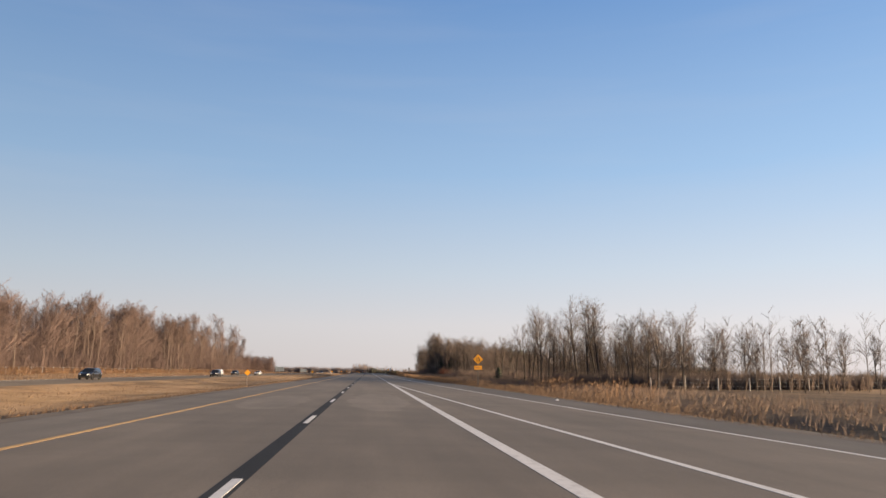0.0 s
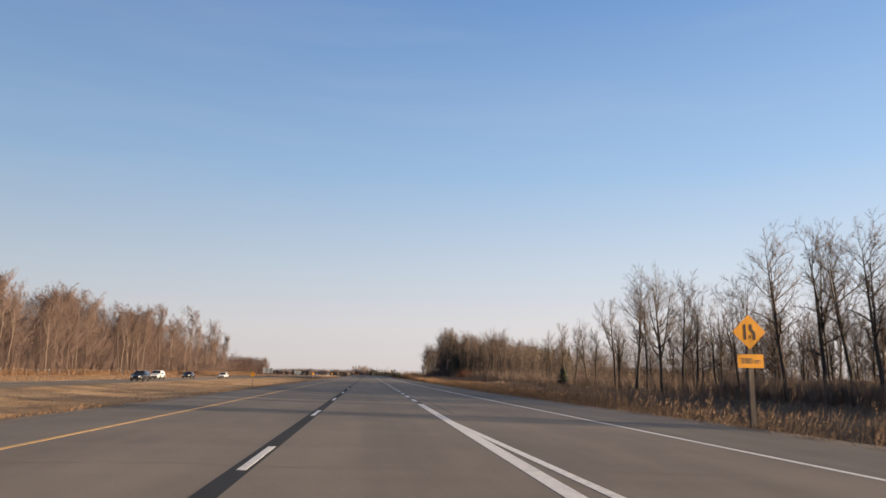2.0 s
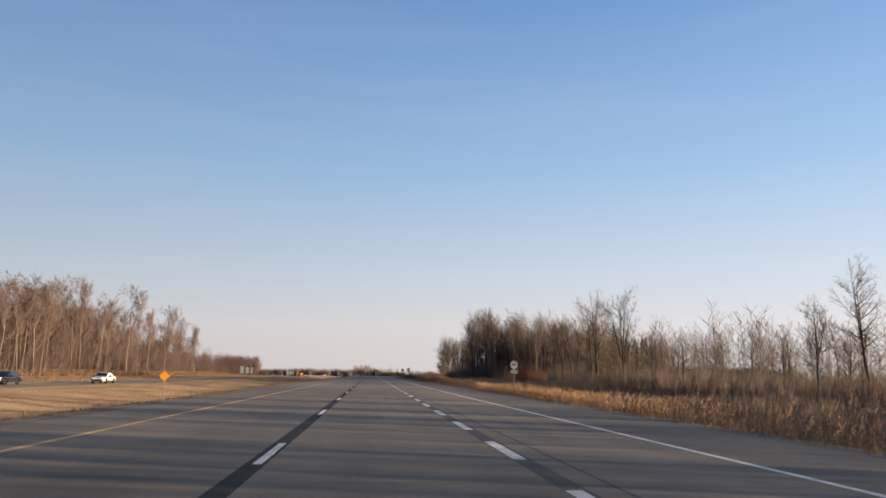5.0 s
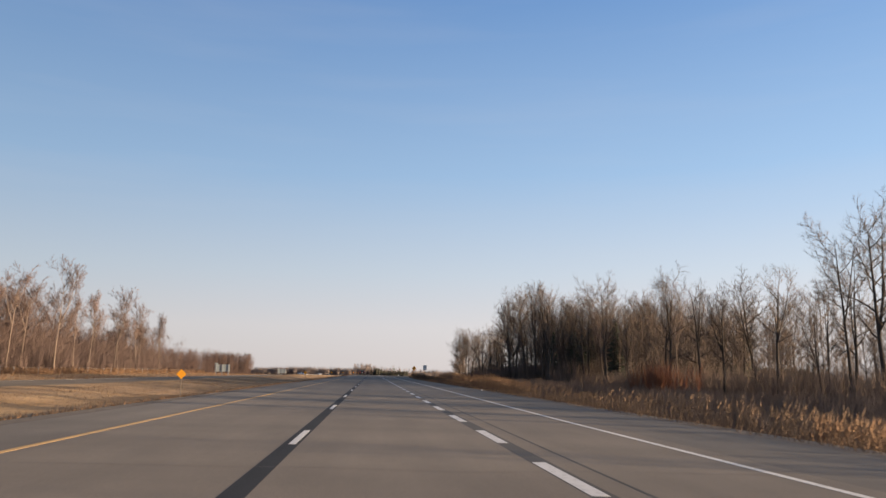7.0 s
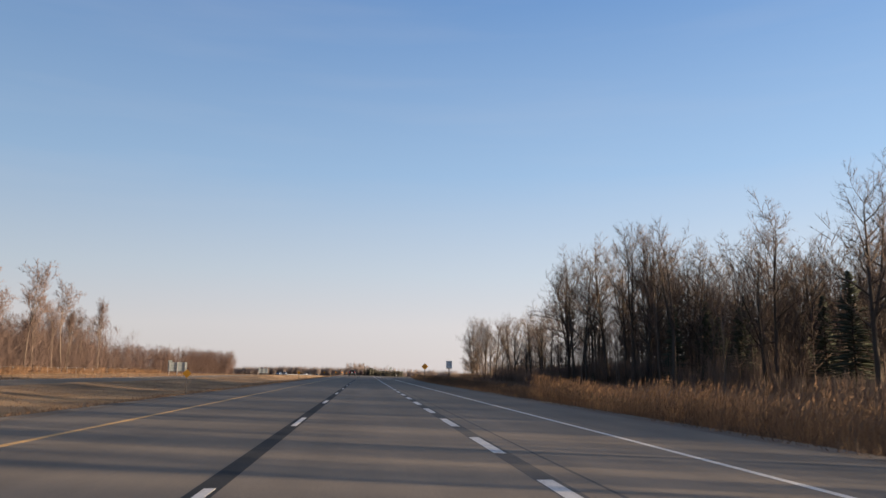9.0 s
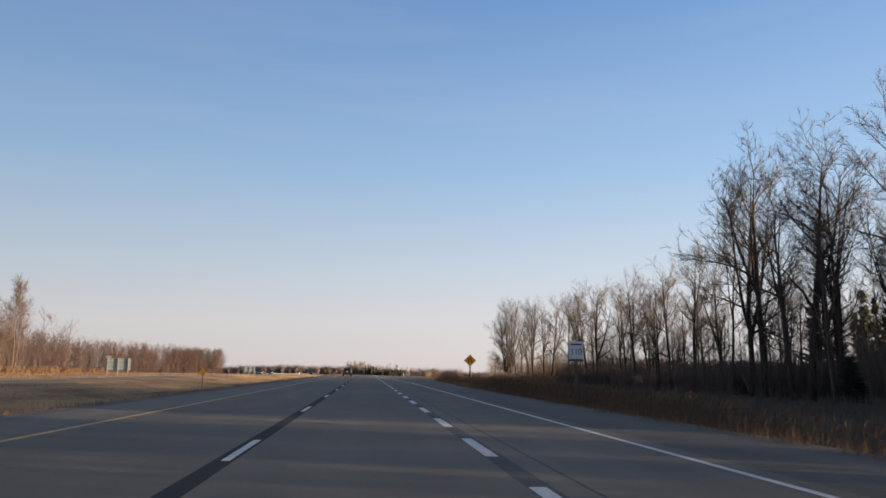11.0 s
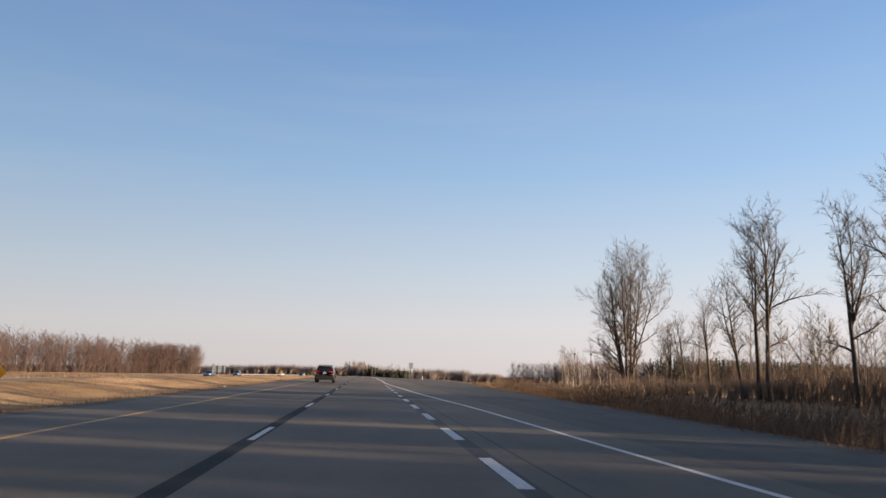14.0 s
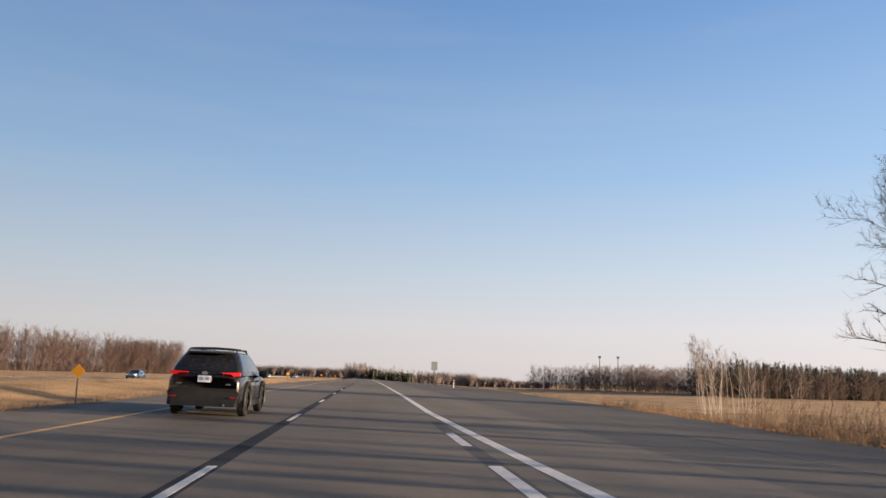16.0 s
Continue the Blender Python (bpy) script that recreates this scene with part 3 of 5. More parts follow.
# places fixed one by one: kind, x, y, height
SET_TREES = [(2, 32.4, 62.5, 8.6), (0, 33.0, 70.6, 8.4), (0, 33.4, 74.5, 9.2), (2, 32.7, 78.0, 9.6), (1, 32.6, 89.8, 11.8), (0, 32.7, 95.7, 13.2), (1, 33.2, 93.4, 12.0), (1, 32.5, 100.2, 13.2), (2, 33.0, 107.6, 11.4),
             (0, 32.6, 115.8, 9.8), (1, 32.8, 119.6, 12.4), (3, 32.7, 124.6, 14.2), (1, 32.7, 132.0, 14.4), (4, 33.6, 131, 12.2), (4, 33.0, 140.5, 11.8), (0, 34.5, 143.5, 9.4), (0, 33.0, 149.2, 8.9), (1, 33.4, 161, 9.4),
             (0, 33.5, 205.2, 6.8), (2, 33.0, 212, 6.2), (3, 32.5, 220.6, 12.6), (1, 32.6, 231.2, 13.2), (2, 33.0, 234.8, 13.2), (4, 33.5, 245, 10.8), (0, 33.6, 254.3, 10.6), (0, 32.6, 264.6, 13.8), (1, 33.0, 287, 15.6), (2, 34.5, 301.6, 17.0), (0, 32.7, 323, 18.6), (1, 32.3, 336, 19.4),
             (1, 31.9, 347, 20.4), (0, 31.8, 352.4, 21.0), (3, 32.4, 355.4, 20.0), (2, 33.0, 360.4, 15.6), (4, 32.4, 366, 14.0), (0, 32.4, 371.3, 13.8), (2, 33.0, 376, 13.0), (1, 32.6, 381.8, 14.0), (0, 33.0, 388, 13.0), (3, 32.0, 394.4, 14.6), (1, 32.4, 399.6, 14.4),
             (4, 32.2, 402.6, 13.2), (1, 32.0, 408.8, 13.4), (1, 32.3, 420.2, 15.0), (0, 31.6, 422.4, 13.8), (0, 32.0, 433.4, 16.2), (4, 32.5, 435.6, 14.2), (1, 32.6, 438.2, 11.2), (0, 32.4, 443.6, 9.8), (1, 32.0, 447.5, 8.0), (0, 30.6, 448.2, 7.4), (2, 31.6, 451.5, 6.6), (1, 34.0, 249, 11.0), (0, 33.4, 258.6, 11.6), (2, 35.0, 241, 10.0), (4, 34.4, 270, 12.6), (0, 34.0, 379, 12.4), (2, 35.0, 391.5, 12.8), (1, 35.5, 385, 12.0), (0, 34.8, 404.5, 11.0), (1, 33.6, 154.6, 10.0), (4, 33.0, 166.5, 10.4), (0, 34.0, 171.5, 8.8), (1, 33.8, 176.5, 9.6), (0, 34.2, 183, 8.0), (3, 48.6, 81, 8.2), (3, 55.6, 80, 8.0), (3, 62.5, 82, 8.4), (0, 67.5, 83, 7.8)]
for k, x, y, h in SET_TREES:
    plant(right_kinds[k], x, y, h, rng.uniform(0, 360), used)
plant(big, 35.2, 472.5, 20.4, 20, used)


def fill(kinds, n, x0, x1, y0, y1, h0, h1):
    for _ in range(n):
        plant(kinds[rng.integers(len(kinds))], rng.uniform(x0, x1), rng.uniform(y0, y1), rng.uniform(h0, h1), rng.uniform(0, 360), used)


fill(back_kinds, 24, 33, 48, 80, 122, 6.5, 9.8)
fill(back_kinds, 12, 34, 48, 126, 158, 6, 9.2)
fill(back_kinds, 8, 38, 60, 184, 228, 4.5, 7.5)
fill(back_kinds, 12, 35, 50, 264, 300, 9, 12.5)
fill(back_kinds, 8, 36, 56, 296, 314, 11, 15)
fill(back_kinds, 38, 31.5, 52, 312, 352, 13, 18)
fill(right_kinds, 7, 31, 36, 316, 352, 16, 19.5)
fill(back_kinds, 20, 34, 56, 354, 402, 9, 13)
fill(back_kinds, 14, 31, 38, 358, 446, 5, 8.5)
fill(left_kinds, 40, -90, -77, 40, 210, 15, 18)
fill(left_kinds, 30, -90, -77, 210, 330, 21, 25)
fill(left_kinds, 16, -92, -80, 330, 430, 18, 23)
fill(left_kinds, 8, -90, -80, 430, 505, 14, 19)
for x, y, h in ((-79, 386, 30), (-79, 430, 27), (-79, 452, 25), (-79, 479, 22.5), (-80, 363, 24.5), (-79, 340, 26), (-80, 348.5, 27.5), (-80.5, 438, 22), (-78, 443.5, 19), (-81, 372, 23), (-80, 401, 22), (-80, 412, 24), (-82, 464, 19), (-79.5, 325, 25), (-80.5, 313, 24)):
    plant(left_kinds[int(rng.integers(4))], x, y, h, rng.uniform(0, 360), used)


# ---- joined brush, reeds, grass, far woods ----
def spikes_mesh(name, P, D, L, R, material):
    """One mesh of many thin three-sided tapering stalks: feet P, ways D, lengths L, foot radii R (arrays)."""
    n = len(P)
    D = D / np.linalg.norm(D, axis=1, keepdims=True)
    ref = np.where(np.abs(D[:, 2:3]) > 0.8, np.array([[1.0, 0.2, 0.0]]), np.array([[0.1, 0.2, 1.0]]))
    S = np.cross(D, ref)
    S /= np.linalg.norm(S, axis=1, keepdims=True)
    T = np.cross(D, S)
    V = np.empty((n, 4, 3))
    for k in range(3):
        a = 2 * math.pi * k / 3
        V[:, k] = P + R[:, None] * (math.cos(a) * S + math.sin(a) * T)
    V[:, 3] = P + D * L[:, None]
    F = (np.array([[0, 1, 3], [1, 2, 3], [2, 0, 3]])[None] + 4 * np.arange(n)[:, None, None]).reshape(-1, 3)
    me = bpy.data.meshes.new(name)
    me.vertices.add(4 * n)
    me.vertices.foreach_set("co", V.astype(np.float32).ravel())
    me.loops.add(9 * n)
    me.loops.foreach_set("vertex_index", F.astype(np.int32).ravel())
    me.polygons.add(3 * n)
    me.polygons.foreach_set("loop_start", np.arange(0, 9 * n, 3, dtype=np.int32))
    me.update(calc_edges=True)
    me.materials.append(material)
    return me


def stuff(name, me, label, category):
    return tagged(new(name, me), label, category, kind="stuff")


def heights(x, y):
    return np.array([ground_z(a, b) for a, b in zip(x, y)])


def lumps(x, y, scale, seed):
    """A smooth random field over the plan, about 0 to 1."""
    return np.array([0.5 + 0.5 * noise.noise((a * scale, b * scale, seed)) for a, b in zip(x, y)])


def thicket(name, n, stalks, x0, x1, y0, y1, h0, h1, spread, radius, material, label, category, seed, clump=0.06, cut=0.0, floor=-0.1):
    """Bushes of branching stalks, thick and thin by a random field."""
    r = np.random.default_rng(seed)
    x, y = r.uniform(x0, x1, n), r.uniform(y0, y1, n)
    f = lumps(x, y, clump, seed)
    keep = f > cut
    x, y, f = x[keep], y[keep], f[keep]
    z = heights(x, y) + floor
    h = (h0 + (h1 - h0) * f) * r.uniform(0.75, 1.2, len(x))
    m = stalks
    P = np.repeat(np.stack([x, y, z], 1), m, 0)
    H = np.repeat(h, m)
    k = len(P)
    up = r.uniform(0, 0.62, k) ** 1.2
    a = r.uniform(0, 2 * math.pi, k)
    D = np.stack([np.cos(a), np.sin(a), np.zeros(k)], 1) * (spread * r.uniform(0.15, 1.0, k))[:, None] + np.array([0, 0, 1.0])
    off = np.stack([np.cos(a), np.sin(a), np.zeros(k)], 1) * (H * up * spread * 0.45)[:, None]
    P = P + off
    P[:, 2] += H * up
    L = H * (1 - up) * r.uniform(0.6, 1.05, k)
    R = radius * r.uniform(0.6, 1.3, k) * (1.15 - up)
    return stuff(name, spikes_mesh(name, P, D, L, R, material), label, category)


def far_wood(name, n, x0, x1, y0, y1, h0, h1, stalks, radius, material, label, seed, edge=None, twiglets=0, low=0.2):
    """A joined far wood: bare stems, each with a broom of rising branches."""
    r = np.random.default_rng(seed)
    x, y = r.uniform(x0, x1, n), r.uniform(y0, y1, n)
    if edge:
        keep = np.array([edge(a, b) for a, b in zip(x, y)])
        x, y = x[keep], y[keep]
    z = heights(x, y)
    h = r.uniform(h0, h1, len(x)) * (0.86 + 0.28 * lumps(x, y, 0.02, seed))
    stems = np.stack([x, y, z - 0.3], 1)
    lean = r.normal(0, 0.04, (len(x), 3)) + np.array([0, 0, 1.0])
    P, D, L, R = [stems], [lean], [h], [h * 0.0065]
    k = len(x) * stalks
    B = np.repeat(stems, stalks, 0)
    H = np.repeat(h, stalks)
    u = r.uniform(low, 0.95, k)
    B = B + np.repeat(lean, stalks, 0) * (H * u)[:, None]
    a = r.uniform(0, 2 * math.pi, k)
    s = r.uniform(0.45, 1.25, k)
    P.append(B)
    D.append(np.stack([np.cos(a) * s, np.sin(a) * s, np.ones(k)], 1))
    L.append(H * (0.34 * (1 - u) + 0.09) * r.uniform(0.7, 1.3, k))
    R.append(radius * r.uniform(0.6, 1.4, k))
    m = twiglets
    if m:
        v = r.uniform(0.3, 1.0, k * m)
        way = np.repeat(D[1] / np.linalg.norm(D[1], axis=1, keepdims=True), m, 0)
        P.append(np.repeat(P[1], m, 0) + way * (np.repeat(L[1], m) * v)[:, None])
        D.append(way + r.normal(0, 0.55, (k * m, 3)) + np.array([0, 0, 0.25]))
        L.append(np.repeat(L[1], m) * r.uniform(0.25, 0.5, k * m))
        R.append(np.repeat(R[1], m) * 0.62)
    return stuff(name, spikes_mesh(name, np.concatenate(P), np.concatenate(D), np.concatenate(L), np.concatenate(R), material), label, "woodland")


# woodland behind the tall front trees, across the median
far_wood("woodland", 400, -118, -80, -40, 212, 17.5, 20.5, 30, 0.048, M_TWIG_L, "dense russet-brown leafless woodland lit by low sun", 101, None, 9, 0.12)
far_wood("woodland", 330, -118, -80, 208, 400, 18.0, 22.0, 30, 0.048, M_TWIG_L, "tall dense russet-brown leafless woodland lit by low sun", 128, None, 9, 0.12)
far_wood("woodland", 420, -130, -79, 372, 516, 12.5, 18, 26, 0.036, M_TWIG_L, "thin young leafless growth at the woodland's end", 102, None, 6, 0.1)
thicket("underbrush", 2600, 22, -106, -78, -60, 505, 3.0, 11.0, 0.3, 0.034, M_TWIG_L, "tangle of russet saplings and brush along the wood", "brush", 103)
thicket("bank_brush", 2100, 14, -79, -69, -40, 520, 0.7, 2.9, 0.6, 0.03, M_RUSSET_PALE, "low orange-brown brush below the woodland edge", "brush", 145, 0.08, 0.3)
far_wood("woodland", 1000, -205, -106, 600, 916, 16.8, 19.4, 20, 0.06, M_TWIG_B, "red-brown leafless woodland block beyond an open field", 104, lambda a, b: -56 < a + 143 - 0.114 * (b - 650) < 0, 6, 0.12)
far_wood("woodland", 900, -150, -104, 600, 918, 16.5, 19.5, 16, 0.045, M_TWIG_B, "sunlit trunks along the far wood's edge", 146, lambda a, b: 0 < a + 143 - 0.114 * (b - 650) < 2.2, 4, 0.5)
far_wood("woodland", 700, -160, -106, 600, 914, 4, 11, 20, 0.05, M_TWIG_B, "russet saplings along the far wood's edge", 122, lambda a, b: -12 < a + 143 - 0.114 * (b - 650) < -1, 3, 0.02)
far_wood("woodland", 260, -205, -146, 600, 622, 15.5, 18.8, 22, 0.06, M_TWIG_B, "dense shaded front of the far woodland block", 147, None, 6, 0.1)
thicket("underbrush", 420, 16, -205, -147, 598, 622, 3.0, 9.0, 0.35, 0.06, M_TWIG_B, "brown brush at the foot of the far wood", "brush", 148)
far_wood("woodland", 170, -150, -108, 880, 916, 18.5, 21.2, 22, 0.06, M_TWIG_B, "dense rounded end of the far woodland block", 153, lambda a, b: a + 143 - 0.114 * (b - 650) < 1, 6, 0.08)
# the far rim, its distance haze painted into the twig colour
thicket("far_treeline", 1900, 24, -900, 70, 1600, 1640, 13, 18, 0.7, 0.27, M_FAR, "brown woods' edge along the horizon with painted haze", "woodland", 149, 0.006)
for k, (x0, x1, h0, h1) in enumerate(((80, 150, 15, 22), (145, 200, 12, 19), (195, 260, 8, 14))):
    thicket("far_treeline", 150, 28, x0, x1, 1450, 1490, h0, h1, 0.7, 0.27, M_FAR, "brown woods' edge along the horizon with painted haze", "woodland", 150 + 30 * k, 0.02)
thicket("far_grove", 260, 34, -28, 92, 1370, 1392, 11, 17, 0.55, 0.2, M_FAR, "brush under the grove at the road's end, paled by painted haze", "woodland", 136, 0.03)
far_wood("far_grove", 190, -28, 86, 1370, 1460, 15, 22, 30, 0.2, M_FAR, "leafless grove closing the end of the road, paled by painted haze", 107, None, 0, 0.1)
far_wood("far_woodland", 430, 94, 175, 790, 860, 12.2, 14.4, 18, 0.085, M_TWIG_L, "grey-brown leafless wood beyond the low field", 108, lambda a, b: b > 838 - 0.9 * (a - 98), 4, 0.02)
far_wood("far_woodland", 4200, 150, 440, 700, 880, 10.5, 15.5, 14, 0.07, M_TWIG_B, "brown leafless trees along the plantation's edge", 155, lambda a, b: 706 < b - 0.5 * (a - 150) < 722, 3, 0.05)
# right-hand side
thicket("weeds", 1000, 10, 17.5, 30, 256, 312, 0.7, 1.9, 0.5, 0.018, M_BRUSH, "dark brown dead weeds behind the reeds", "weeds", 157, 0.1)
for k, (x0, x1, y0, y1) in enumerate(((33, 60, 72, 82), (58, 96, 82, 94), (94, 140, 94, 108))):
    thicket("hedge", 420, 24, x0, x1, y0, y1, 1.5, 3.0, 0.45, 0.03, M_BRUSH, "dark dense band of brush behind the field fence", "hedge", 151 + 20 * k, 0.05)
thicket("underbrush", 560, 24, 30, 50, 256, 312, 1.4, 3.4, 0.42, 0.024, M_BRUSH, "dense dark saplings inside the roadside wood", "brush", 152)
far_wood("woodland", 95, 34, 48, 260, 296, 8, 12, 20, 0.028, M_TWIG_R, "thin brown leafless wood beside the road", 124, None, 4)
far_wood("woodland", 470, 34, 84, 288, 352, 10.5, 15, 22, 0.036, M_TWIG_R, "dense dark leafless wood close beside the road", 111, lambda a, b: a < 52 + max(0, b - 288) * 0.4, 4)
far_wood("woodland", 110, 44, 110, 150, 226, 4, 7, 20, 0.026, M_TWIG_R, "thin brown scrub wood behind the verge", 112, None, 3)
thicket("underbrush", 420, 22, 30, 56, 300, 352, 2.5, 7.0, 0.35, 0.022, M_BRUSH, "dark tangled saplings and brush under the trees", "brush", 113)
thicket("underbrush", 420, 18, 29.5, 48, 228, 300, 1.0, 2.8, 0.4, 0.020, M_BRUSH, "brown saplings and brush at the wood's foot", "brush", 125)
far_wood("woodland", 340, 34, 54, 58, 150, 5.5, 9.0, 20, 0.028, M_TWIG_R, "tangled brown young trees behind the roadside row", 126, lambda a, b: b > 74 or a > 42, 3)
thicket("underbrush", 300, 22, 30, 37, 78, 108, 1.2, 3.0, 0.45, 0.019, M_BRUSH, "dense dark brush at the foot of the roadside trees", "brush", 137)
far_wood("woodland", 80, 33, 44, 354, 440, 5.5, 9.0, 20, 0.024, M_TWIG_R, "thin young trees between the hedge trees", 127, None, 4)
thicket("underbrush", 700, 20, 28, 48, 86, 228, 0.9, 3.2, 0.45, 0.018, M_BRUSH, "brown tangled brush below the roadside trees", "brush", 114, cut=0.3)
far_wood("woodland", 150, 42, 95, 312, 396, 9, 13, 22, 0.026, M_TWIG_R, "thin leafless trees standing behind a hedge", 118, None, 5)
thicket("hedge", 1600, 27, 33, 54, 330, 442, 1.8, 4.4, 0.5, 0.026, M_BRUSH, "dark dense hedge of leafless shrubs behind the reeds", "hedge", 115)
thicket("russet_shrub", 34, 44, 26.8, 30.0, 251, 262, 2.6, 3.8, 0.5, 0.016, M_RUSSET, "red-brown dogwood shrub at the foot of the wood", "shrub", 123)
thicket("underbrush", 340, 22, 28.5, 38, 350, 405, 1.5, 5.0, 0.4, 0.02, M_BRUSH, "dark saplings and vines under the roadside row", "brush", 119)
far_wood("woodland", 64, 31, 38, 396, 448, 4.5, 8.5, 22, 0.017, M_TWIG_R, "thin saplings between the last roadside trees", 156, None, 4, 0.2)
thicket("underbrush", 150, 22, 28.5, 38, 403, 456, 0.8, 2.8, 0.4, 0.018, M_BRUSH, "thin brown saplings round the last roadside trees", "brush", 154)
thicket("weeds", 3200, 8, 19.0, 30, 18, 250, 0.4, 1.3, 0.6, 0.017, M_BRUSH, "dark brown dead weeds covering the ditch slope", "weeds", 120, 0.1)
thicket("weeds", 1300, 8, 20.0, 30, 290, 412, 0.5, 1.6, 0.6, 0.017, M_BRUSH, "dark brown dead weeds in the shaded ditch", "weeds", 121, 0.1)
thicket("underbrush", 900, 18, 32, 120, 84, 118, 1.0, 3.2, 0.5, 0.022, M_BRUSH, "low brown brush along a field edge", "brush", 116)
thicket("far_brush", 420, 14, 60, 260, 60, 420, 2.0, 5.0, 0.5, 0.05, M_BRUSH, "distant band of brown scrub across the field", "brush", 117)


thicket("underbrush", 200, 22, 29, 40, 164, 204, 0.9, 3.0, 0.45, 0.019, M_BRUSH, "brown brush among the roadside trunks", "brush", 138)
thicket("underbrush", 560, 22, 27, 46, 190, 270, 1.3, 4.6, 0.4, 0.019, M_BRUSH, "dark brown brush along the ditch's far side", "brush", 139)
far_wood("woodland", 190, 36, 66, 205, 266, 6.5, 10.5, 22, 0.026, M_TWIG_R, "thin brown saplings behind the brush", 140, None, 3)


far_wood("woodland", 60, 36, 52, 150, 192, 4.0, 6.5, 20, 0.02, M_TWIG_R, "thin brown young trees beside the field", 144, None, 3)


# ---- reeds and grass ----
def reed_bed(name, n, y0, y1, d0, d1, h0, h1, seed, cut, label, material):
    r = np.random.default_rng(seed)
    y = r.uniform(y0, y1, n)
    x = np.array([pave_x(b) for b in y]) + r.uniform(d0, d1, n)
    f = lumps(x, y, 0.11, seed)
    keep = f > cut
    x, y, f = x[keep], y[keep], f[keep]
    k = len(x)
    z = heights(x, y)
    h = (h0 + (h1 - h0) * f) * r.uniform(0.7, 1.15, k)
    D = np.stack([r.normal(0.06, 0.10, k), r.normal(0.03, 0.10, k), np.ones(k)], 1)
    P = np.stack([x, y, z - 0.05], 1)
    tip = P + D * (h * 0.86)[:, None]
    W = D + np.stack([r.normal(0.35, 0.15, k), r.normal(0.1, 0.2, k), np.zeros(k)], 1)
    blade_at = P + D * (h * r.uniform(0.1, 0.6, k))[:, None]
    a = r.uniform(0, 2 * math.pi, k)
    B = np.stack([np.cos(a) * 0.5, np.sin(a) * 0.5, np.ones(k)], 1)
    one = np.ones(k)
    PP, DD = np.concatenate([P, tip, blade_at]), np.concatenate([D, W, B])
    LL = np.concatenate([h, 0.30 * r.uniform(0.6, 1.2, k), 0.6 * r.uniform(0.6, 1.2, k)])
    RR = np.concatenate([0.011 * one, 0.024 * r.uniform(0.6, 1.2, k), 0.010 * one])
    return stuff(name, spikes_mesh(name, PP, DD, LL, RR, material), label, "reeds")


REED = "tall dry golden reeds with feathery seed heads in a ditch"
DULL = "dull brown reeds and tall grass beside the road"
reed_bed("reeds", 560, 38, 74, 7.0, 10.5, 1.1, 1.8, 201, 0.50, REED, M_REED)
reed_bed("reeds", 3600, 24, 190, 2.6, 9.0, 0.4, 1.0, 202, 0.36, DULL, M_REED_D)
reed_bed("reeds", 3800, 254, 296, 2.6, 6.5, 1.1, 2.1, 203, 0.40, REED, M_REED)
reed_bed("reeds", 1500, 176, 208, 3.0, 6.5, 0.8, 1.35, 207, 0.45, REED, M_REED)
reed_bed("reeds", 5200, 168, 206, 1.4, 7.0, 0.5, 0.95, 213, 0.1, "dense low tan reeds and grass below the route sign", M_REED)
thicket("weeds", 1700, 9, 14.3, 28, 206, 258, 0.8, 1.7, 0.5, 0.018, M_BRUSH, "dark brown dead weeds in the ditch", "weeds", 141, 0.1)
reed_bed("reeds", 2200, 264, 312, 2.4, 7.5, 0.6, 1.3, 206, 0.32, DULL, M_REED_D)
reed_bed("reeds", 700, 378, 412, 8.0, 13.0, 1.2, 2.2, 208, 0.45, REED, M_REED)
reed_bed("reeds", 1500, 96, 190, 3.0, 8.0, 0.7, 1.4, 209, 0.45, REED, M_REED)
reed_bed("reeds", 3900, 312, 396, 4.0, 9.5, 0.7, 1.4, 204, 0.34, "dull brown reeds and tall grass in tree shade", M_REED)
reed_bed("reeds", 1100, 396, 432, 2.4, 9.0, 0.3, 0.8, 210, 0.3, "low brown grass stalks on the shaded bank", M_REED)
TALL = "tall dull brown grass with pale seed heads beside the pavement"
reed_bed("reeds", 5200, 70, 250, 2.0, 8.5, 0.6, 1.3, 211, 0.22, TALL, M_REED_D)
reed_bed("reeds", 8500, 318, 462, 1.1, 8.0, 0.8, 1.45, 212, 0.18, TALL, M_REED_D)
thicket("weeds", 420, 10, 16.5, 28, 438, 478, 0.5, 1.3, 0.5, 0.018, M_BRUSH, "dark dead weeds on the bank before the big tree", "weeds", 143, 0.1)
thicket("underbrush", 170, 20, 25, 34, 430, 464, 1.3, 3.0, 0.45, 0.018, M_BRUSH, "brown brush on the bank below the big tree", "brush", 142)
reed_bed("reeds", 2400, 428, 640, 3.0, 16.0, 0.2, 0.55, 205, 0.4, "thin dry grass stalks on an open embankment", M_REED_D)


def grass(name, n, x_of, y0, y1, h0, h1, radius, seed, label, cut=0.25, material=M_REED):
    r = np.random.default_rng(seed)
    y = y0 + (y1 - y0) * r.uniform(0, 1, n)
    x = x_of(y, r.uniform(0, 1, n))
    f = lumps(x, y, 0.25, seed)
    keep = f > cut
    x, y, f = x[keep], y[keep], f[keep]
    k = len(x)
    D = np.stack([r.normal(0, 0.4, k), r.normal(0, 0.4, k), np.ones(k)], 1)
    return stuff(name, spikes_mesh(name, np.stack([x, y, heights(x, y) - 0.02], 1), D, (h0 + (h1 - h0) * f) * r.uniform(0.5, 1.3, k), radius * r.uniform(0.6, 1.3, k), material), label, "grass")


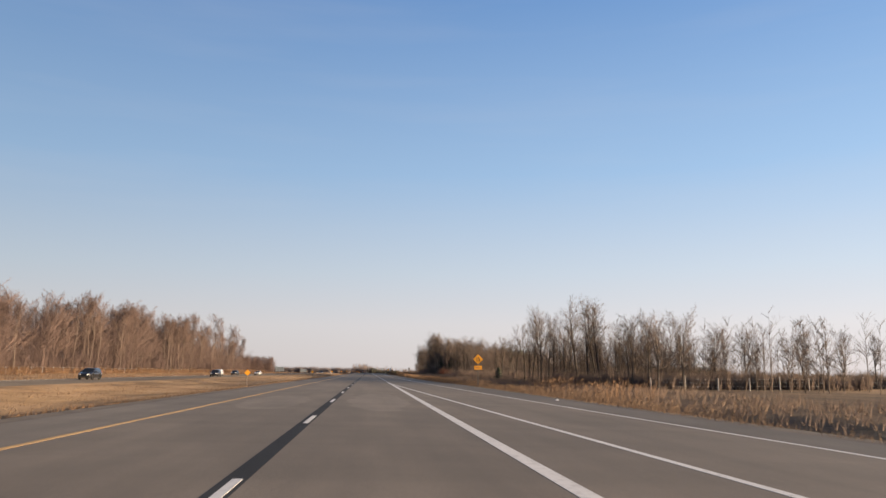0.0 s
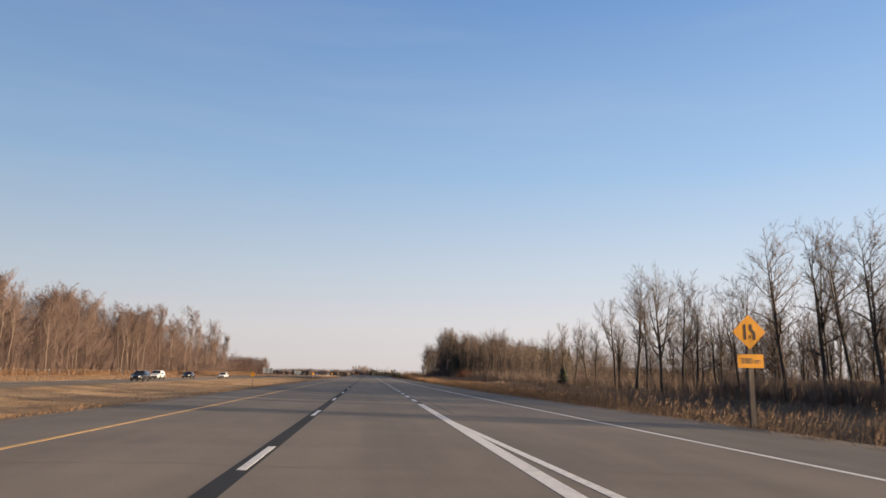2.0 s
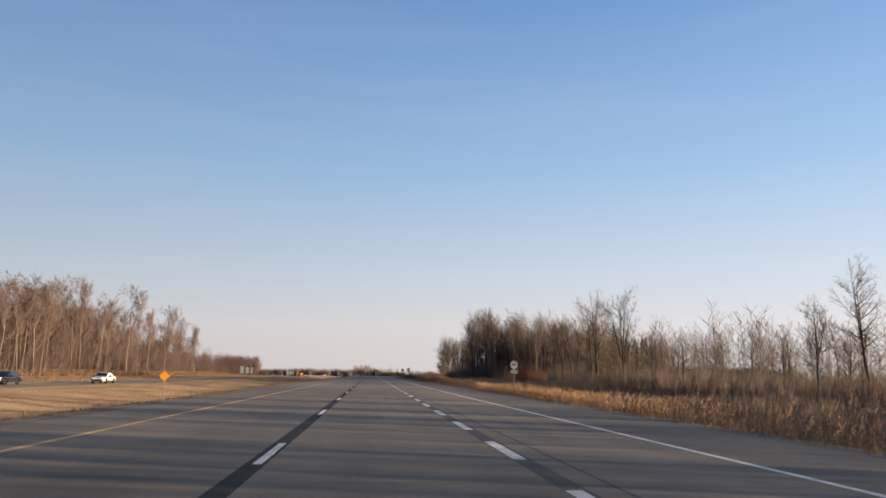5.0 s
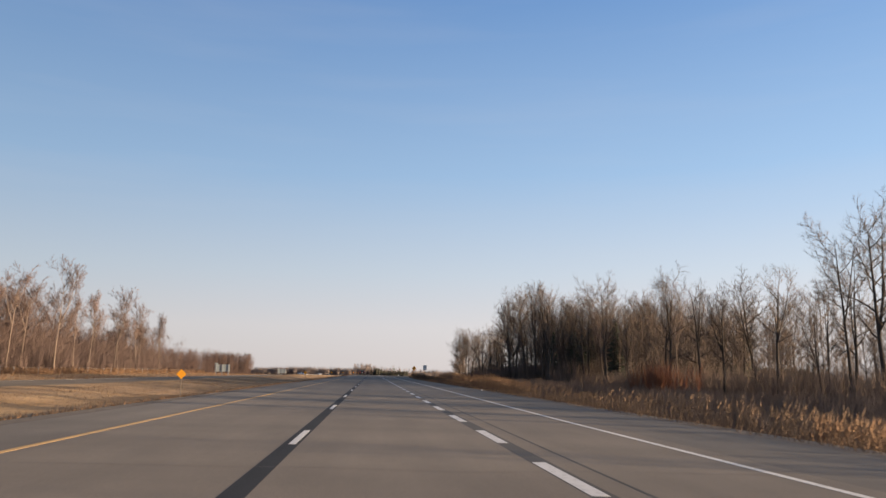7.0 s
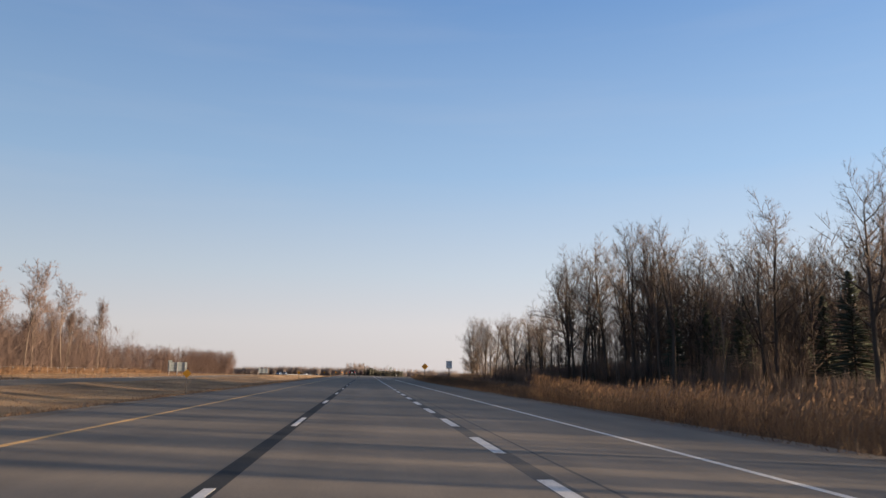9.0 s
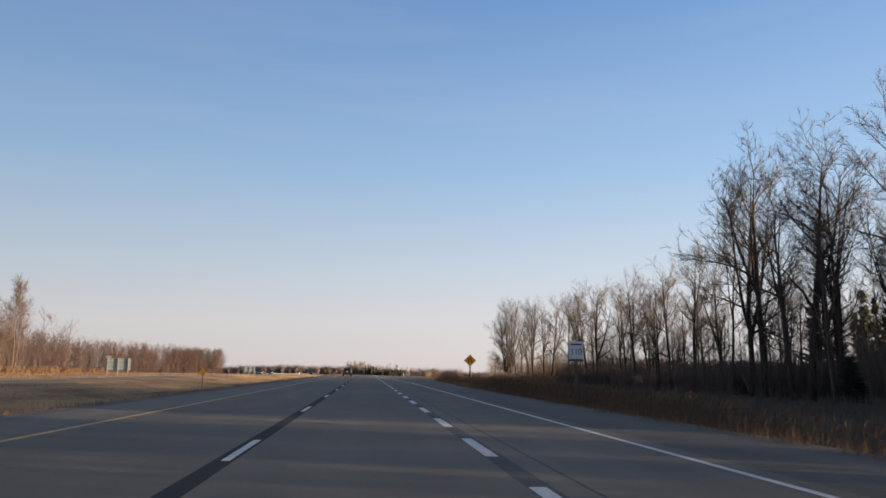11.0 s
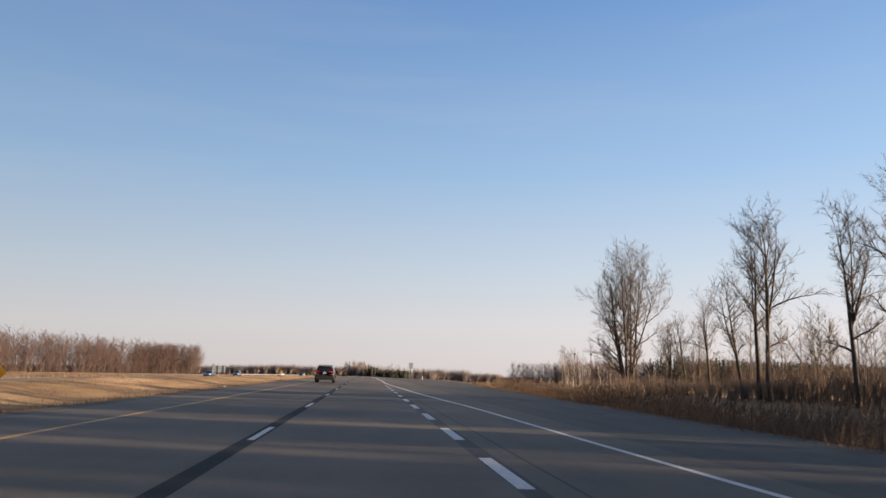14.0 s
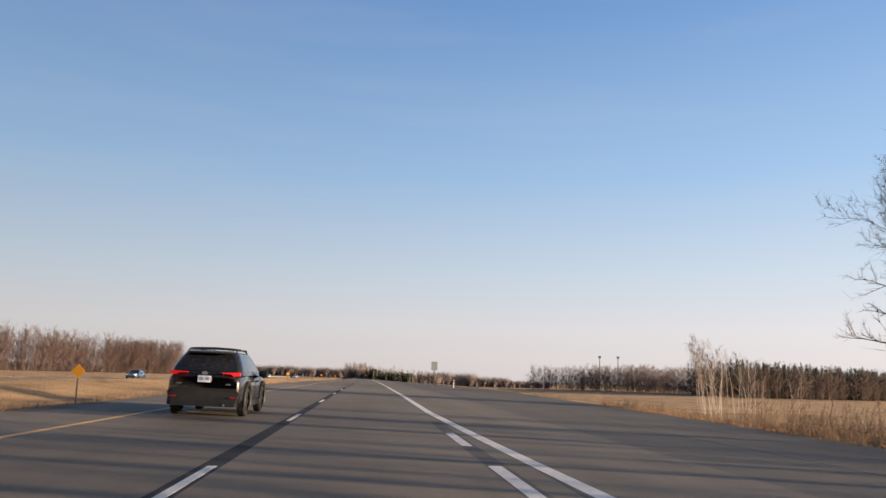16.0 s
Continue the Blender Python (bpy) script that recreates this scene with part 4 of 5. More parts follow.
grass("verge_grass", 16000, lambda y, u: np.interp(y, PAVE_Y, PAVE_X) + 0.45 + 3.9 * u ** 1.5, 0, 300, 0.15, 0.6, 0.012, 301, "dry brown grass along the gravel verge", 0.25, M_REED_D)
grass("verge_grass", 14000, lambda y, u: np.interp(y, PAVE_Y, PAVE_X) + 0.45 + 6.3 * u ** 1.4, 300, 480, 0.2, 0.8, 0.013, 306, "dry tan grass along the shaded verge", 0.2, M_REED)
grass("verge_grass", 5000, lambda y, u: np.interp(y, PAVE_Y, PAVE_X) + 0.9 + 12 * u, 480, 700, 0.08, 0.3, 0.014, 305, "low sparse grass on the open embankment", 0.3, M_REED_D)
grass("median_grass", 22000, lambda y, u: LEFT_X - 0.7 - 3.0 * u ** 1.5, -2, 520, 0.10, 0.34, 0.012, 302, "short dry grass at the median's edge")
grass("median_grass", 20000, lambda y, u: -9 - 18 * u, 5, 560, 0.10, 0.32, 0.016, 303, "patchy straw-coloured grass in the median", 0.45)
grass("bank_grass", 9000, lambda y, u: -44 - 32 * u, 40, 560, 0.4, 1.1, 0.03, 304, "tall orange-brown grass below the woodland", 0.4)


# ---- conifers, birches ----
def conifer(seed, height, width, dense=520):
    r = np.random.default_rng(seed)
    trunk = Build().tube([np.array((0, 0, -0.2)), np.array((0, 0, height * 0.95))], [height * 0.014, 0], 5)
    u = r.uniform(0.04, 1.0, dense)
    a = r.uniform(0, 2 * math.pi, dense)
    reach = width * (1 - u) ** 0.8 * r.uniform(0.35, 1.05, dense) + 0.06
    d = np.stack([np.cos(a), np.sin(a), -0.25 + 0.55 * u], 1)
    s = r.uniform(0.0, 0.55, dense)
    P = np.stack([np.cos(a) * reach * s, np.sin(a) * reach * s, height * u], 1)
    return trunk, spikes_mesh("crown", P, d, reach * (1 - s) + 0.2, 0.055 * height / 8 * r.uniform(0.8, 1.7, dense) + 0.02, M_NEEDLE)


def conifer_kind(seed, height, width, label):
    t, c = conifer(seed, height, width)
    tree = thing("conifer", 0, 0, 0, label, "conifer", "dark conifers")
    part("trunk", t, M_BARK_R, tree)
    part("crown", c, None, tree)
    return tree, height


conifers = [conifer_kind(60 + i, 10, w, "dark green conifer standing among leafless trees") for i, w in enumerate((2.6, 3.1))]
for i in range(8):
    plant(conifers[i % 2], rng.uniform(33.5, 39), rng.uniform(294, 322), rng.uniform(7.5, 10), rng.uniform(0, 360), used)


def conifer_stand(name, n, x0, x1, y0, y1, h0, h1, seed, label, slant=0.0, material=M_NEEDLE, m=44, thick=0.045, rise=0.25):
    r = np.random.default_rng(seed)
    x = r.uniform(x0, x1, n)
    y = r.uniform(y0, y1, n) + slant * (x - x0)
    h = r.uniform(h0, h1, n)
    u, a = r.uniform(0.0, 1.0, n * m), r.uniform(0, 2 * math.pi, n * m)
    H = np.repeat(h, m)
    reach = 0.27 * H * (1 - u) ** 0.75 + 0.35
    P = np.repeat(np.stack([x, y, heights(x, y)], 1), m, 0) + np.stack([0 * u, 0 * u, H * u], 1)
    D = np.stack([np.cos(a), np.sin(a), rise + 0.5 * u], 1)
    return stuff(name, spikes_mesh(name, P, D, reach * r.uniform(0.7, 1.2, n * m), thick * H * r.uniform(0.6, 1.2, n * m), material), label, "conifer wood")


conifer_stand("conifer_wood", 1500, 150, 440, 724, 770, 11.0, 16.2, 131, "dark evergreen plantation behind the low field", 0.5, M_PINE, 60, 0.013, 0.55)
conifer_stand("conifer_wood", 130, 0, 56, 1330, 1366, 12.5, 15.5, 132, "dark evergreen grove where the road disappears", 0.0, M_PINE)
conifer_stand("conifer_wood", 30, 44, 62, 314, 348, 6, 8.5, 133, "dark evergreens crowded inside the leafless wood")
# unseen stand, added to keep the low sun off the road
conifer_stand("conifer_wood", 90, 66, 84, 340, 408, 10.5, 13.5, 135, "unseen evergreen wood added behind the hedge to shade the road")
bush = conifer_kind(66, 2.8, 1.5, "round dark evergreen bush beside the ditch")
plant(bush, 30.3, 156, 2.9, 0, used)
plant(bush, 33.5, 345, 3.0, 40, used)
birch = tree_kind(70, M_BIRCH, M_TWIG_L, "slender pale-barked birch clump on the open verge", "birches on the verge", height=9, stems=3, forks=1, limbs=12, boughs=6, twigs=6, start=0.35, spread=0.75, radius=0.055, reach=0.17)
for x, y, h in ((38.8, 513, 9.0), (40.6, 515, 8.8), (43.0, 519, 7.6), (47.0, 520, 8.0), (49.2, 523, 7.2), (64, 538, 7.0), (37.2, 510, 6.6), (39.8, 516.5, 8.2), (41.6, 512.5, 7.0), (45.2, 524, 6.2), (52.5, 527, 5.4)):
    plant(birch, x, y, h, rng.uniform(0, 360), used)
pale = tree_kind(71, M_BARK_L, M_TWIG_L, "leaning pale-trunked tree at the wood's edge", "pale trees in the wood", height=12, forks=2, limbs=9, boughs=6, twigs=5, start=0.45, spread=0.7, radius=0.09, lean=0.14, reach=0.17)
for _ in range(9):
    plant(pale, rng.uniform(27.5, 32), rng.uniform(248, 345), rng.uniform(8, 12.5), rng.uniform(0, 360), used)


# ---- signs and posts ----
M_SIGN_Y = plain("amber_sign_sheet", (0.52, 0.235, 0.014), 0.45, 0, 0.08)
M_SIGN_W = plain("white_sign_sheet", (0.62, 0.63, 0.64), 0.45, 0, 0.06)
M_SIGN_G = plain("dulled_sign_sheet", (0.19, 0.205, 0.225), 0.5, 0, 0.1)
M_BLACK = plain("black_ink", (0.02, 0.02, 0.02), 0.5)
M_GREYINK = plain("grey_ink", (0.07, 0.07, 0.078), 0.5)
M_POST = two_scale("weathered_dark_timber_post", (0.075, 0.062, 0.052), (0.15, 0.124, 0.104), 1.5, 20, 0.9, (1, 1, 0.15), 0.4)
M_WOOD = two_scale("grey_timber_post", (0.16, 0.12, 0.09), (0.29, 0.23, 0.18), 1.5, 20, 0.9, (1, 1, 0.15), 0.4)
M_FENCE = two_scale("pale_weathered_fence_wood", (0.26, 0.24, 0.22), (0.44, 0.41, 0.38), 1.5, 20, 0.9, (1, 1, 0.15), 0.4)
M_STEEL = plain("galvanised_steel", (0.36, 0.37, 0.38), 0.45, 0.7, 0.15, 3)
M_PANEL = plain("grey_sign_back", (0.24, 0.275, 0.28), 0.45, 0.2, 0.12, 1.2)
M_MARKER = plain("orange_marker_sheet", (0.70, 0.30, 0.02), 0.45, 0, 0.1)


def plate(outline, thick=0.006):
    """A flat plate facing -y from an outline in x, z."""
    n = len(outline)
    b = Build()
    b.v = [(x, 0, z) for x, z in outline] + [(x, thick, z) for x, z in outline]
    b.f = [tuple(range(n)), tuple(reversed(range(n, 2 * n)))] + [(i, n + i, n + (i + 1) % n, (i + 1) % n) for i in range(n)]
    return b


def shifted(build, dy):
    build.v = [(x, y + dy, z) for x, y, z in build.v]
    return build


def rounded(w, h, r, cz=0.0, turn=0.0, n=4):
    pts = []
    for cx, cy, a0 in ((w - r, h - r, 0), (r - w, h - r, 90), (r - w, r - h, 180), (w - r, r - h, 270)):
        for i in range(n + 1):
            a = radians(a0 + 90 * i / n)
            pts.append((cx + r * math.cos(a), cy + r * math.sin(a)))
    c, s = math.cos(radians(turn)), math.sin(radians(turn))
    return [(x * c - y * s, cz + x * s + y * c) for x, y in reversed(pts)]


def lettering(name, text, size, x, z, material, parent, dy=-0.012):
    curve = bpy.data.curves.new(name, 'FONT')
    curve.body, curve.size, curve.align_x, curve.align_y, curve.extrude = text, size, 'CENTER', 'CENTER', 0.001
    ob = bpy.data.objects.new(name, curve)
    me = bpy.data.meshes.new_from_object(ob)
    bpy.data.objects.remove(ob)
    me.materials.clear()
    me.materials.append(material)
    made = part(name, me, None, parent)
    made.matrix_basis = pose(x, dy, z, 90, 0, 0)
    return made


def lane_symbol(parent, z, s):
    """Two road edges, the right one bending in."""
    b = plate([(-0.17 * s, z - 0.24 * s), (-0.17 * s, z + 0.24 * s), (-0.10 * s, z + 0.24 * s), (-0.10 * s, z - 0.24 * s)])
    part("symbol_bar", shifted(b, -0.010), M_BLACK, parent)
    o = [(0.20, -0.24), (0.20, -0.02), (0.10, 0.10), (0.10, 0.24), (0.02, 0.24), (0.02, 0.07), (0.12, -0.06), (0.12, -0.24)]
    part("symbol_bar", shifted(plate([(x * s, z + y * s) for x, y in o]), -0.010), M_BLACK, parent)
    part("symbol_dash", shifted(plate([(0.0, z - 0.20 * s), (0.0, z - 0.10 * s), (0.04 * s, z - 0.10 * s), (0.04 * s, z - 0.20 * s)]), -0.010), M_BLACK, parent)


def road_sign(x, y, post, label, kind):
    z0 = ground_z(x, y)
    sign = thing("road_sign", x, y, z0, label, "road sign")
    part("post", Build().box((-post, 0.012, -0.3), (post, 0.012 + 2 * post, (2.05 if kind == "r" else 2.45) - z0)), M_POST, sign, "square grey-brown timber post")
    return sign, -z0


sign_a, up = road_sign(12.8, 68.4, 0.075, "amber diamond lane-ends sign with distance tab on a timber post", "a")
part("panel", plate(rounded(0.37, 0.37, 0.05, 2.5 + up, 45)), M_SIGN_Y, sign_a)
lane_symbol(sign_a, 2.5 + up, 0.95)
part("tab", plate(rounded(0.40, 0.20, 0.03, 1.64 + up)), M_SIGN_Y, sign_a, "small amber tab")
lettering("tab_text", "300 m", 0.24, 0, 1.64 + up, M_GREYINK, sign_a)

sign_b, up = road_sign(11.3, 366.8, 0.05, "amber diamond lane-ends sign on a timber post", "b")
part("panel", plate(rounded(0.40, 0.40, 0.05, 2.18 + up, 45)), M_SIGN_Y, sign_b)
lane_symbol(sign_b, 2.18 + up, 1.0)

sign_s, up = road_sign(11.45, 332.3, 0.055, "white speed limit sign with black numerals on a timber post", "s")
part("panel", plate(rounded(0.35, 0.45, 0.04, 2.15 + up)), M_SIGN_W, sign_s)
lettering("numerals", "110", 0.37, 0, 2.12 + up, M_BLACK, sign_s)
part("text_bar", shifted(plate(rounded(0.27, 0.035, 0.01, 2.46 + up)), -0.010), M_GREYINK, sign_s)
part("lower_tab", shifted(plate(rounded(0.34, 0.05, 0.02, 1.74 + up)), -0.010), M_GREYINK, sign_s)

sign_r, up = road_sign(11.85, 184.5, 0.036, "small white route marker shield with a tab below", "r")
half = [(0.0, 0.28), (0.10, 0.27), (0.20, 0.24), (0.25, 0.18), (0.27, 0.08), (0.26, -0.02), (0.22, -0.13), (0.14, -0.22), (0.06, -0.27)]
o = half + [(0.0, -0.29)] + [(-x, z) for x, z in reversed(half[1:])]
o.reverse()
part("shield", plate([(x, 1.82 + up + z) for x, z in o]), M_SIGN_G, sign_r)
part("number_bar", shifted(plate(rounded(0.17, 0.085, 0.03, 1.88 + up)), -0.010), M_GREYINK, sign_r)
part("crown_cap", shifted(plate(rounded(0.13, 0.04, 0.02, 2.14 + up)), -0.004), M_GREYINK, sign_r)
part("tab", plate(rounded(0.25, 0.11, 0.02, 1.36 + up)), M_SIGN_G, sign_r)
part("text_bar", shifted(plate(rounded(0.21, 0.04, 0.01, 1.36 + up)), -0.010), M_GREYINK, sign_r)

sign_c, up = road_sign(11.6, 544, 0.06, "tall grey sign panel seen edge of an exit on a post", "c")
tagged(sign_c, "grey rectangular sign panel on a timber post by the exit")
part("panel", plate(rounded(0.45, 0.62, 0.04, 2.55 + up)), M_PANEL, sign_c)
stub = thing("marker_post", 13.6, 536, ground_z(13.6, 536), "short white roadside marker post with a dark top", "marker post")
part("stake", Build().box((-0.06, -0.04, -0.2), (0.06, 0.04, 1.15)), M_SIGN_W, stub)
part("cap", Build().box((-0.065, -0.045, 0.85), (0.065, 0.045, 1.0)), M_BLACK, stub)

marker = thing("median_marker", -6.75, 43.2, ground_z(-6.75, 43.2), "small orange diamond marker plate on a thin post", "marker", "median markers")
part("stake", Build().box((-0.02, 0.008, -0.2), (0.02, 0.03, 1.0)), M_WOOD, marker)
part("plate", plate(rounded(0.15, 0.15, 0.03, 0.98, 45)), M_MARKER, marker)
for k in range(1, 12):
    y = 43.2 + 59.2 * k
    copy_thing(marker, pose(-6.75, y, ground_z(-6.75, y)))


def board(x, y, turn):
    """The back of a large road sign: sheets on stringers and three posts."""
    ob = thing("direction_sign", x, y, ground_z(x, y), "large grey direction sign seen from its back", "road sign")
    ob.rotation_euler = (0, 0, radians(turn))
    for px in (-2.3, 0.0, 2.3):
        part("post", Build().box((px - 0.09, -0.24, -0.4), (px + 0.09, -0.065, 4.05)), M_STEEL, ob)
    for i in range(3):
        part("sheet", Build().box((-2.8, 0.0, 1.25 + 0.9 * i), (2.8, 0.03, 2.13 + 0.9 * i)), M_PANEL, ob)
        part("stringer", Build().box((-2.75, -0.06, 1.6 + 0.9 * i), (2.75, -0.01, 1.7 + 0.9 * i)), M_STEEL, ob)
    part("exit_tab", Build().box((-2.8, 0.0, 3.97), (-1.6, 0.03, 4.5)), M_PANEL, ob)
    return ob


board(-55.0, 477, 0)
far_board = board(-58.5, 694, 0)
tagged(far_board, "distant pale direction sign beside the oncoming road")


def field_fence():
    ob = thing("fence", 30, 65, 0, "weathered post and wire fence across the rough field", "fence")
    pts = [(30 + 4.2 * i, 65 + 1.3 * i) for i in range(13)]
    for i, (x, y) in enumerate(pts):
        z = ground_z(x, y)
        b = Build().tube([np.array((x - 30, y - 65, z - 0.3)), np.array((x - 30, y - 65, z + 1.35 + 0.15 * (i % 3 == 1)))], [0.07, 0.06], 6)
        part("fence_post", b, M_FENCE, ob)
    for h in (0.45, 0.85, 1.2):
        b = Build().tube([np.array((x - 30, y - 65, ground_z(x, y) + h)) for x, y in pts], [0.003] * len(pts), 3)
        part("wire", b, M_STEEL, ob)


field_fence()


def wood_fence():
    ob = thing("fence", -75, 0, 0, "long grey wire fence along the woodland edge", "fence")
    ys = list(range(20, 500, 6))
    for y in ys:
        part("fence_post", Build().box((-0.06, y - 0.06, ground_z(-75, y) - 0.3), (0.06, y + 0.06, ground_z(-75, y) + 1.5)), M_STEEL, ob)
    for h in (0.3, 0.8, 1.4):
        part("wire", Build().tube([np.array((0, y, ground_z(-75, y) + h)) for y in ys], [0.014] * len(ys), 3), M_STEEL, ob)


wood_fence()
for x in (149.3, 161.3):
    tower = thing("utility_pole", x, 900, ground_z(x, 900), "thin distant pole above the treeline", "pole")
    part("mast", Build().tube([np.array((0, 0, -1.0)), np.array((0, 0, 21.0))], [0.30, 0.24], 6), M_GREYINK, tower)
    part("lamp_head", Build().box((-0.75, -0.5, 20.2), (0.75, 0.5, 21.5)), M_GREYINK, tower)


def guardrail(x, y0, y1):
    """A steel beam on posts along the oncoming road."""
    z = -0.28 - drop(y0)
    ob = thing("guardrail", x, y0, z, "long grey steel guardrail beside the oncoming road", "guardrail")
    ob.rotation_euler = ((drop(y0) - drop(y1)) / (y1 - y0), 0, 0)
    rail = Build()
    for dz in (0.50, 0.66):
        rail.box((-0.03, 0, dz), (0.03, y1 - y0, dz + 0.12))
    part("beam", rail.box((0.0, 0, 0.58), (0.02, y1 - y0, 0.70)), M_STEEL, ob)
    for k in range(int((y1 - y0) / 8) + 1):
        part("post", Build().box((-0.12, 8 * k - 0.06, -0.4), (-0.035, 8 * k + 0.06, 0.80)), M_WOOD, ob)


guardrail(-42.6, 640, 880)


# ---- vehicles ----
def paint(name, colour, rough=0.25, metal=0.2):
    m, n, l, b = mat(name, rough, metal)
    f = tex(n, l, 2.0, 4)
    dust = tex(n, l, 14, 5)
    col = ramp(n, l, f, [(0.3, tuple(v * 0.9 for v in colour)), (0.7, tuple(v * 1.1 for v in colour))])
    col = mix(n, l, col, (0.22, 0.19, 0.16), ramp(n, l, dust, [(0.45, (0, 0, 0)), (0.8, (0.14, 0.14, 0.14))]))
    l.new(col, b.inputs["Base Color"])
    b.inputs["Coat Weight"].default_value = 0.6
    b.inputs["Coat Roughness"].default_value = 0.12
    return m


M_CAR = {"black": paint("black_paint", (0.012, 0.012, 0.014)), "white": paint("white_car_paint", (0.52, 0.52, 0.51)), "grey": paint("grey_paint", (0.07, 0.075, 0.085)),
         "blue": paint("blue_paint", (0.05, 0.09, 0.17)), "silver": paint("silver_paint", (0.42, 0.43, 0.44), 0.3, 0.6)}
M_GLASS = plain("tinted_glass", (0.012, 0.014, 0.017), 0.06, 0.0, 0.1)
M_GLASS.node_tree.nodes["Principled BSDF"].inputs["Specular IOR Level"].default_value = 0.6
M_TYRE = plain("tyre_rubber", (0.016, 0.016, 0.016), 0.85, 0, 0.25, 12)
M_RIM = plain("dark_alloy", (0.07, 0.07, 0.075), 0.35, 0.8)
M_TRIM = plain("black_plastic_trim", (0.018, 0.018, 0.019), 0.6, 0, 0.2)
M_CHROME = plain("chrome", (0.6, 0.6, 0.6), 0.15, 1.0)
M_PLATE = plain("plate_white", (0.66, 0.68, 0.70), 0.4)
M_PLATEINK = plain("plate_blue_ink", (0.24, 0.29, 0.42), 0.5)
M_HEAD = plain("headlight_glass", (0.75, 0.75, 0.72), 0.1)


def lamp_red(glow):
    m, n, l, b = mat("tail_lamp_red" if glow else "red_lens", 0.2)
    b.inputs["Base Color"].default_value = (0.45, 0.01, 0.015, 1)
    if glow:
        b.inputs["Emission Color"].default_value = (1.0, 0.03, 0.03, 1)
        b.inputs["Emission Strength"].default_value = glow
    return m


M_TAIL, M_LENS = lamp_red(0.08), lamp_red(0)


def car(x, y, turn, colour, style, label, detail=False, group="oncoming cars"):
    """A car heading +y along its own axes. style: suv or sedan."""
    suv = style == "suv"
    ob = thing("car", x, y, 0, label, "car", group)
    half, base, top = (2.30, 1.345, 1.62) if suv else (2.33, 1.36, 1.43)
    belt, width, wheel = (1.07, 0.925, 0.37) if suv else (0.92, 0.90, 0.33)
    paint_m = M_CAR[colour]
    top_y = [-half, -half + 0.06, -half + 0.3, -1.0, 0.6, 1.0, 2.0, half - 0.08, half]
    top_z = ([0.96, 1.04, belt + 0.02, belt, belt - 0.02, belt - 0.01, 0.90, 0.78, 0.62] if suv
             else [0.80, 0.90, 0.95, belt, belt - 0.03, 0.90, 0.78, 0.68, 0.55])
    wid_y = [-half, -half + 0.08, -half + 0.45, -1.2, 1.2, half - 0.5, half - 0.1, half]
    wid_w = [0.86 * width, 0.94 * width, 0.99 * width, width, width, 0.97 * width, 0.86 * width, 0.72 * width]
    body = Build()
    ys = sorted(set([round(-half + i * 2 * half / 60, 3) for i in range(61)] + [-half + 0.02, -half + 0.05, half - 0.05, half - 0.02]))
    n = 28
    for s in ys:
        w, zt = float(np.interp(s, wid_y, wid_w)), float(np.interp(s, top_y, top_z))
        end = max(0.0, abs(s) - half + 0.10) / 0.10
        zb = 0.25 + 0.10 * max(0.0, abs(s) - half + 0.45) / 0.45 + 0.05 * end
        for c in (-base, base):
            if abs(s - c) < wheel + 0.06:
                zb = max(zb, wheel + math.sqrt((wheel + 0.06) ** 2 - (s - c) ** 2))
        zc, zh = (zb + zt) / 2, (zt - zb) / 2
        for i in range(n):
            a = 2 * math.pi * (i + 0.5) / n
            ca, sa = math.cos(a), math.sin(a)
            power = 0.36 if sa > 0 else 0.26
            z = zc + zh * math.copysign(abs(sa) ** power, sa)
            tuck = 1.0 - 0.045 * ((z - 0.62) / 0.4) ** 2
            body.v.append((w * tuck * math.copysign(abs(ca) ** 0.26, ca), s, z))
    for j in range(len(ys) - 1):
        body.f += [(j * n + i, j * n + (i + 1) % n, j * n + n + (i + 1) % n, j * n + n + i) for i in range(n)]
    body.f += [tuple(range(n)), tuple(reversed(range((len(ys) - 1) * n, len(ys) * n)))]
    part("body", body, paint_m, ob, smooth=True)

    def station(u):
        """Cabin outline at height share u: rear y, front y, half width, z."""
        if suv:
            return (-2.20 + 0.50 * u ** 1.25, 1.10 - 0.90 * u, 0.885 - 0.255 * u ** 1.5, belt - 0.04 + (top - belt + 0.04) * u)
        return (-1.75 + 0.75 * u, 1.05 - 0.98 * u, 0.83 - 0.22 * u ** 1.4, belt - 0.04 + (top - belt + 0.04) * u)

    cabin = Build()
    levels = [0, 0.3, 0.6, 0.82, 0.9, 0.955, 0.985, 1.0]
    for u in levels:
        y0, y1, w, z = station(u)
        if 0.94 < u < 1.0:
            y0, y1, w = y0 + 0.05 * (u - 0.94) / 0.045, y1 - 0.05 * (u - 0.94) / 0.045, w - 0.04 * (u - 0.94) / 0.045
        if u == 1.0:
            y0, y1, w = y0 + 0.16, y1 - 0.14, w - 0.12
        r = 0.22
        o = rounded(w, (y1 - y0) / 2, r, (y0 + y1) / 2, 0, 5)
        cabin.v += [(a, b, z) for a, b in o]
    n = 24
    for j in range(len(levels) - 1):
        cabin.f += [(j * n + i, j * n + n + i, j * n + n + (i + 1) % n, j * n + (i + 1) % n) for i in range(n)]
    cabin.f += [tuple(reversed(range((len(levels) - 1) * n, len(levels) * n)))]
    part("cabin", cabin, paint_m, ob, smooth=True)

    def side(share, u, s, out=0.006):
        """A point on the cabin's flank: share along from rear to front, height share u, side s."""
        y0, y1, w, z = station(u)
        return (s * (w + out), y0 + (y1 - y0) * share, z)

